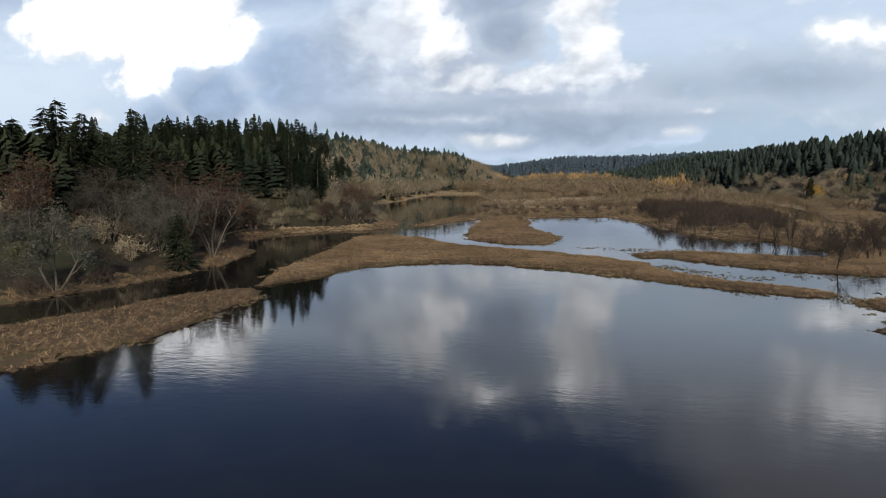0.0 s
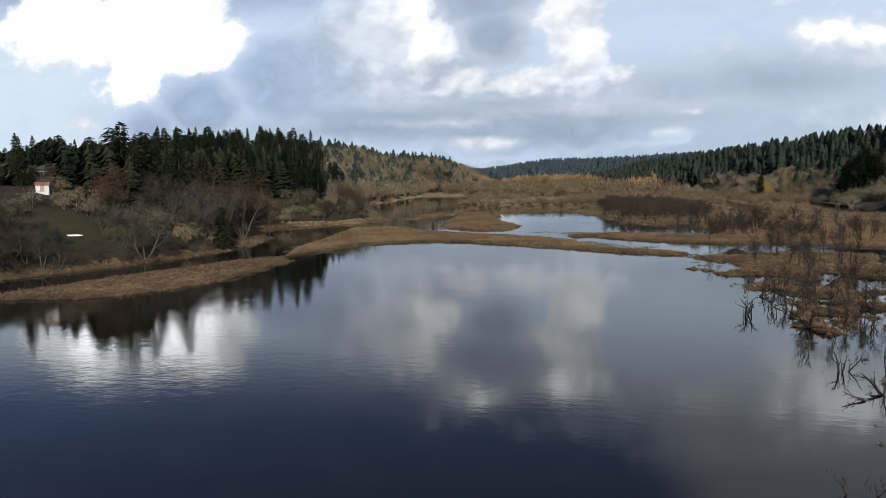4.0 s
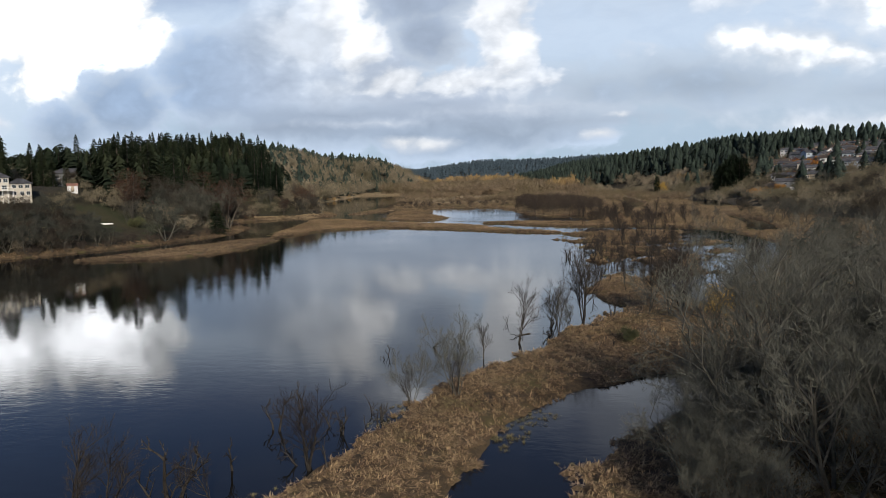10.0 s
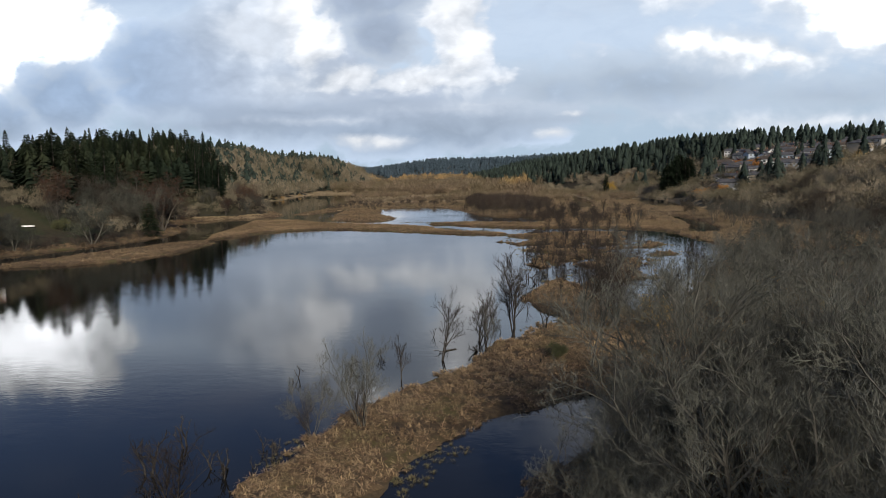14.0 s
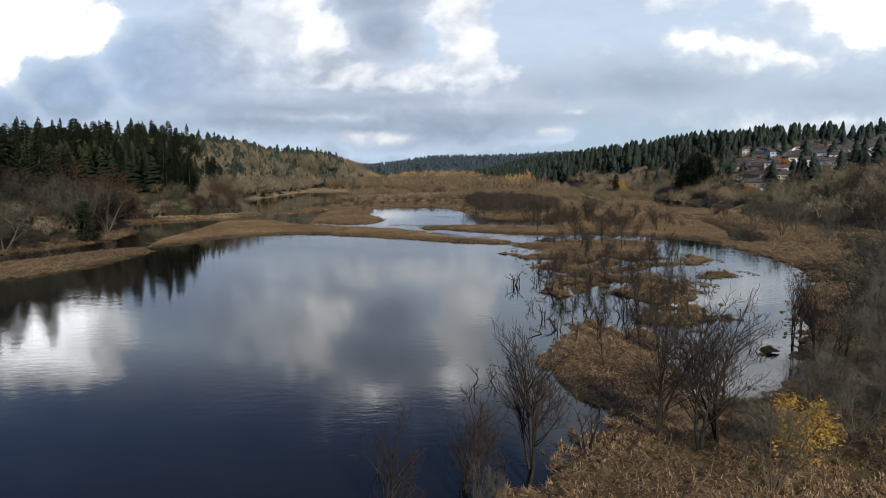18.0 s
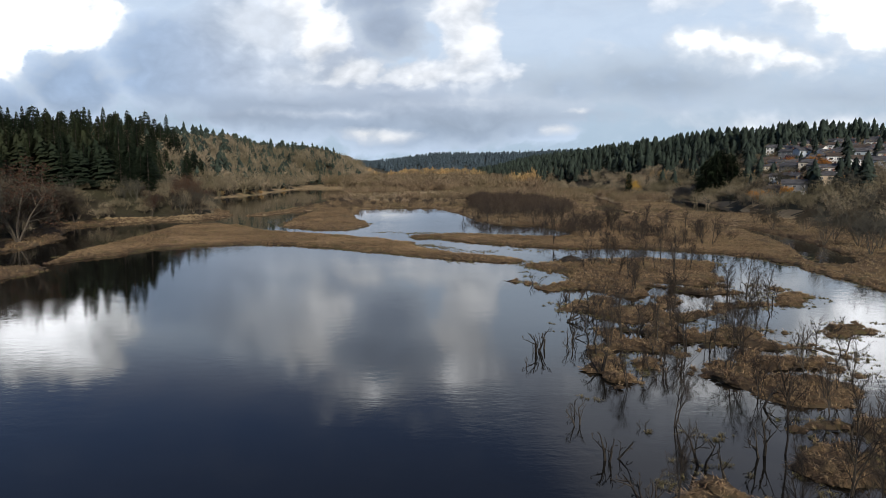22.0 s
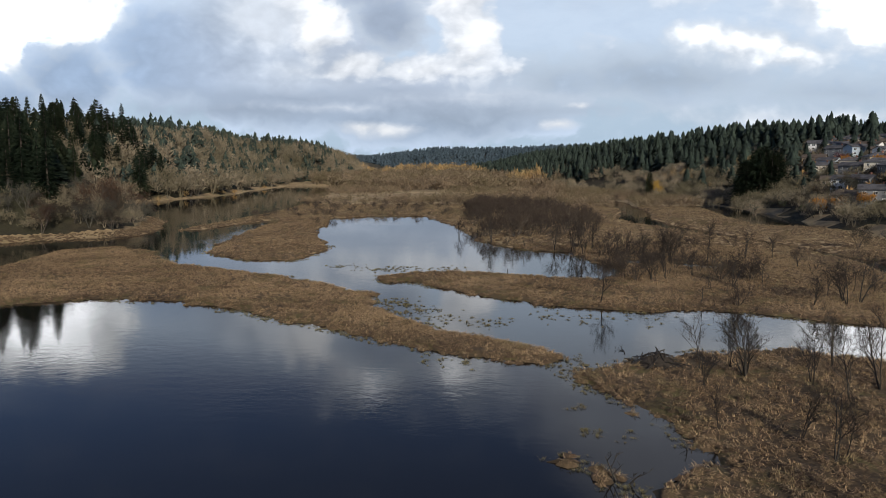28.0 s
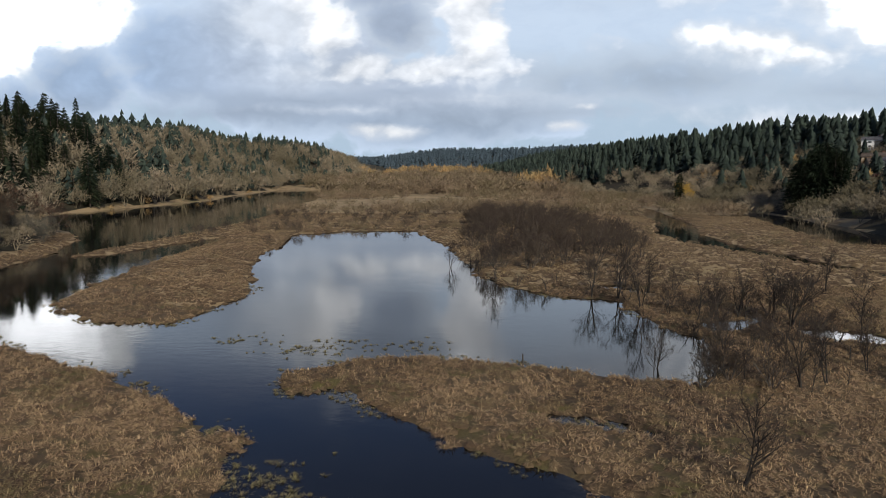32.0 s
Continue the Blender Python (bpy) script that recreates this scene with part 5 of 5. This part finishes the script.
def window(parent, x, y, z, w, h, face="y"):
    """A framed pane on the wall whose outside looks to -y (or +x)."""
    s = Soup()
    t = 0.09
    spans = ((-w / 2 - t, w / 2 + t, -h / 2 - t, -h / 2), (-w / 2 - t, w / 2 + t, h / 2, h / 2 + t), (-w / 2 - t, -w / 2, -h / 2, h / 2), (w / 2, w / 2 + t, -h / 2, h / 2), (-0.03, 0.03, -h / 2, h / 2))
    for a, b, c, d in spans:
        if face == "y":
            box(s, x + a, x + b, y - 0.09, y - 0.003, z + c, z + d)
        else:
            box(s, x + 0.003, x + 0.09, y + a, y + b, z + c, z + d)
    fr = s.make("window", M_FRAME, parent)
    if face == "y":
        part_box("pane", M_PANE, fr, x - w / 2, x + w / 2, y - 0.05, y - 0.004, z - h / 2, z + h / 2)
    else:
        part_box("pane", M_PANE, fr, x + 0.004, x + 0.05, y - w / 2, y + w / 2, z - h / 2, z + h / 2)


def village_house(seed, wall, roof_tone, w, d, storeys, hip):
    rng = random.Random(seed)
    h = 2.75 * storeys + 0.4
    rise = d * 0.24
    ob = new("house")
    if hip:
        part_box("wall", M_WALLS[wall], ob, -w / 2, w / 2, -d / 2, d / 2, -3, h)
    else:
        gable_wall(ob, M_WALLS[wall], -w / 2, w / 2, -d / 2, d / 2, -3, h, rise * 0.86)
    roof(ob, M_ROOFS[roof_tone], -w / 2, w / 2, -d / 2, d / 2, h, rise, d / 2 if hip else 0.0)
    n = 3 if w < 13 else 4
    for st in range(storeys):
        for k in range(n):
            if st == 0 and k == n - 1:
                continue
            window(ob, -w / 2 + (k + 0.5) * w / n, -d / 2, 1.6 + 2.75 * st, rng.choice((1.1, 1.5, 1.9)), 1.25)
    window(ob, w / 2, 0, 1.6 + 2.75 * (storeys - 1), 1.2, 1.2, "x")
    part_box("garage_door" if seed % 2 else "door", M_FRAME, ob, w / 2 - w / n + 0.4, w / 2 - 0.5, -d / 2 - 0.06, -d / 2 - 0.003, 0.0, 2.2)
    part_box("chimney", M_ROOFS["red"], ob, w * 0.2, w * 0.2 + 0.8, 0.4, 1.2, h + 0.2, h + rise + 1.0)
    return tagged(ob, f"{wall} {'two' if storeys > 1 else 'one'}-storey house with a {roof_tone} {'hipped' if hip else 'gabled'} roof", "house", "houses on the eastern hillside")


VILLAGE = [village_house(k, *a) for k, a in enumerate((("white", "grey", 13, 9, 2, False), ("cream", "grey", 12, 9, 2, True), ("grey", "grey", 12, 9, 2, False),
                                                         ("tan", "brown", 14, 10, 1, False), ("white", "brown", 15, 9, 2, False), ("blue", "grey", 12, 9, 2, False), ("tan", "grey", 12, 10, 2, True)))]
used = set()


def put_house(k, x, y, turn):
    m = pose(x, y, gz(x, y) + 0.3, 0, 0, turn)
    if k in used:
        return copy_thing(VILLAGE[k], m)
    used.add(k)
    VILLAGE[k].matrix_basis = m
    return VILLAGE[k]


for k, (x, y) in enumerate(lots):
    put_house(k % 7 if k < 7 else hr.randrange(7), x, y, -32 + hr.gauss(0, 24))


def lakeside_house():
    """Large cream house: hipped main block on a walk-out level, a lower wing, a long deck on posts."""
    ob = new("house")
    W, R = M_WALLS["cream"], M_ROOFS["grey"]
    part_box("wall", W, ob, -10, 3.5, -5, 5, -3, 8.2, "cream rendered wall")
    part_box("wall", W, ob, 3.5, 11.5, -4.2, 4.6, -3, 5.6)
    roof(ob, R, -10, 3.5, -5, 5, 8.2, 2.6, 4.6, 0.8)
    roof(ob, R, 3.5, 11.5, -4.2, 4.6, 5.6, 2.0, 3.6, 0.7)
    for x in (-8.4, -5.4, -2.4, 0.2, 2.4):
        window(ob, x, -5, 6.7, 1.5, 1.5)
    for x in (-8.0, -4.8, -1.4, 1.8):
        window(ob, x, -5, 3.9, 1.8, 1.6)
    for x in (-6.4, -2.8, 0.6):
        window(ob, x, -5, 1.2, 1.6, 1.7)
    for x in (5.2, 7.6, 10.0):
        window(ob, x, -4.2, 4.2, 1.5, 1.3)
    for x in (5.2, 8.0, 10.2):
        window(ob, x, -4.2, 1.3, 1.3, 1.5)
    deck = part_box("deck", M_FRAME, ob, -10.6, 5.0, -8.0, -5.0, 2.55, 2.8, "long pale deck")
    for k in range(9):
        x = -10.4 + k * 1.9
        part_box("deck_post", M_FRAME, deck, x, x + 0.2, -7.95, -7.75, -3, 2.55)
        part_box("rail_post", M_FRAME, deck, x, x + 0.1, -7.95, -7.85, 2.8, 3.75)
    part_box("handrail", M_FRAME, deck, -10.6, 5.0, -7.97, -7.83, 3.75, 3.85)
    part_box("balcony", M_FRAME, ob, -6.6, -1.2, -6.6, -5.0, 5.35, 5.55)
    part_box("chimney", M_ROOFS["red"], ob, -3.4, -2.4, 0.6, 1.6, 8.6, 11.6)
    return tagged(ob, "large cream two-storey house with grey hipped roofs above the lake", "house")


def hill_house():
    ob = new("house")
    part_box("wall", M_WALLS["grey"], ob, -7, 7, -4.5, 4.5, -4, 5.6)
    roof(ob, M_ROOFS["grey"], -7, 7, -4.5, 4.5, 5.6, 2.2, 4.2)
    for x in (-5, -2, 1.2, 4.6):
        window(ob, x, -4.5, 4.2, 1.7, 1.4)
    for x in (-4.4, 0.2, 4.2):
        window(ob, x, -4.5, 1.3, 1.7, 1.6)
    deck = part_box("deck", M_WOOD, ob, -2, 8.5, -7.6, -4.5, 2.3, 2.6, "dark timber deck")
    for k in range(5):
        part_box("deck_post", M_WOOD, deck, -1.9 + k * 2.5, -1.65 + k * 2.5, -7.5, -7.25, -6, 2.3)
        part_box("rail_post", M_WOOD, deck, -1.9 + k * 2.5, -1.8 + k * 2.5, -7.55, -7.45, 2.6, 3.6)
    part_box("handrail", M_WOOD, deck, -2, 8.5, -7.58, -7.44, 3.6, 3.7)
    return tagged(ob, "grey house with a timber deck among the firs", "house")


lakeside_house().matrix_basis = pose(-171, 197, 16.9, 0, 0, 38) @ Matrix.Scale(0.8, 4)
hill_house().matrix_basis = pose(-186, 256, gz(-186, 256) + 0.4, 0, 0, 34)
shed = new("garden_shed")
gable_wall(shed, M_WALLS["white"], -1.7, 1.7, -1.3, 1.3, -1, 2.0, 0.7)
roof(shed, M_ROOFS["red"], -1.7, 1.7, -1.3, 1.3, 2.0, 0.85, 0.0, 0.25, 0.12)
part_box("door", M_WALLS["tan"], shed, -0.5, 0.5, -1.36, -1.303, 0.0, 1.85)
shed.matrix_basis = pose(-162, 222, gz(-162, 222) + 0.3, 0, 0, 36)
tagged(shed, "small white garden shed with a red-brown roof", "shed")

# upturned canoe on the lawn
cn = Soup()
for k in range(13):
    f = -1 + k / 6
    wdt = 0.46 * (1 - f * f) ** 0.6 + 0.02
    for j in range(7):
        a = math.pi * j / 6
        cn.v.append(Vector((f * 2.3, math.cos(a) * wdt, math.sin(a) * 0.42 * (1 - 0.3 * f * f))))
for k in range(12):
    for j in range(6):
        cn.f.append((k * 7 + j, k * 7 + 7 + j, k * 7 + 8 + j, k * 7 + 1 + j))
canoe = new("canoe")
cn.make("hull", material("white_hull", (0.68, 0.68, 0.66), (0.8, 0.8, 0.78), 3, 0.4), canoe)
part_box("keel", M_FRAME, canoe, -1.7, 1.7, -0.025, 0.025, 0.40, 0.45)
canoe.matrix_basis = pose(-140, 207, gz(-140, 207) + 0.02, 0, 0, 25)
tagged(canoe, "white upturned canoe lying on the lawn", "canoe")

# beaver lodge
lodge = new("beaver_lodge")
lg = Soup()
for i in range(9):
    for j in range(16):
        r, a = 2.5 * i / 8, 6.283 * j / 16
        lg.v.append(Vector((math.cos(a) * r, math.sin(a) * r * 0.85, 1.35 * (1 - (i / 8) ** 1.7) - 0.25 + 0.22 * noise.noise(Vector((math.cos(a) * r, math.sin(a) * r, 3))))))
for i in range(8):
    for j in range(16):
        k = (j + 1) % 16
        lg.f.append((i * 16 + j, i * 16 + 16 + j, i * 16 + 16 + k, i * 16 + k))
lg.make("mound", M_MUD, lodge)
st = Soup()
st.tube([Vector((-0.9, 0, 0)), Vector((0, 0.05, 0.04)), Vector((0.9, 0, 0))], [0.05, 0.045, 0.03], 5)
first = st.make("stick", M_DEAD, lodge)
sr = random.Random(9)
for k in range(90):
    r, a = 2.4 * math.sqrt(sr.random()), sr.random() * 6.283
    o = first if k == 0 else new("stick", first.data)
    o.parent = lodge
    o.matrix_basis = Matrix.LocRotScale((math.cos(a) * r, math.sin(a) * r * 0.85, 1.38 * (1 - (r / 2.5) ** 1.7) - 0.17), Euler((sr.gauss(0, 0.3), 0.35 * sr.random(), a + sr.gauss(0, 0.8))), (sr.uniform(0.5, 1.2),) * 3)
lodge.matrix_basis = pose(30.3, 224.6, 0.1) @ Matrix.Scale(1.35, 4)
tagged(lodge, "dark beaver lodge of mud and sticks", "beaver lodge")

# old posts in the water
pm = Soup()
pm.tube([Vector((0, 0, -0.6)), Vector((0.03, 0, 0.5)), Vector((0.05, 0.03, 1.1))], [0.10, 0.095, 0.08], 7)
for k, (x, y) in enumerate(((17.4, 292), (12, 61), (16, 152), (45, 262))):
    post = new("wooden_post")
    pm.make("shaft", M_DEAD, post)
    post.matrix_basis = pose(x, y, 0.0, hr.gauss(0, 6), hr.gauss(0, 6), 0)
    tagged(post, "dark weathered wooden post standing in water", "post", "posts in the shallows")

# loose tussocks and floating litter off the shores
ls = np.random.RandomState(15)
cand = np.column_stack([ls.uniform(-100, 90, 160000), ls.uniform(20, 345, 160000)])
cz = ground_z(cand[:, 0], cand[:, 1])
keep = (cz < -0.05) & (cz > -0.75) & (fbm(cand[:, 0] * 0.2, cand[:, 1] * 0.2, 80) > np.where((cand[:, 1] > 228) | (cand[:, 0] > 14), 0.02, 0.14))
tus = []
for (x, y) in cand[keep][:4200]:
    tus.append((x, y, -0.03, ls.uniform(0.15, 0.38), ls.uniform(0.15, 0.6)))
# thin drifts of them across the narrows
for x, y, r, n in ((-20, 301, 4, 26), (-11, 297, 5, 46), (-5, 299, 4, 30), (3, 299, 4, 30), (-6, 285, 4, 36), (-4, 260, 4, 70), (0, 254, 4, 60), (5, 249, 4, 40), (12, 246, 4, 26), (22, 250, 6, 36), (36, 251, 6, 26), (6, 226, 4, 30), (24, 224, 3, 22), (-12, 266, 3, 30)):
    for k in range(n):
        tus.append((x + ls.normal() * r * 0.6, y + ls.normal() * r * 0.5, -0.03, ls.uniform(0.18, 0.42), ls.uniform(0.2, 0.75)))


def tuft(seed):
    rng = random.Random(seed)
    s = Soup()
    for k in range(38):
        a, r = rng.random() * 6.283, rng.uniform(0.1, 0.8)
        b = Vector((math.cos(a) * r * 0.7, math.sin(a) * r * 0.7, 0))
        q = Vector((-math.sin(a), math.cos(a), 0)) * 0.06
        s.tri(b + q, b - q, b * 1.9 + Vector((rng.gauss(0, 0.2), rng.gauss(0, 0.2), rng.uniform(0.5, 1.1) * (1 - r * 0.8))))
    return s


M_DROWNED_SEDGE = material("drowned_sedge", (0.060, 0.052, 0.026), (0.19, 0.155, 0.08), 2.0, 0.85, (0.13, 0.115, 0.055), 0.1, random_amount=0.4, island=True)
joined("loose_tussocks", [tuft(k) for k in range(5)], tus, M_DROWNED_SEDGE, "small drowned sedge tussocks in the shallows", "sedge")
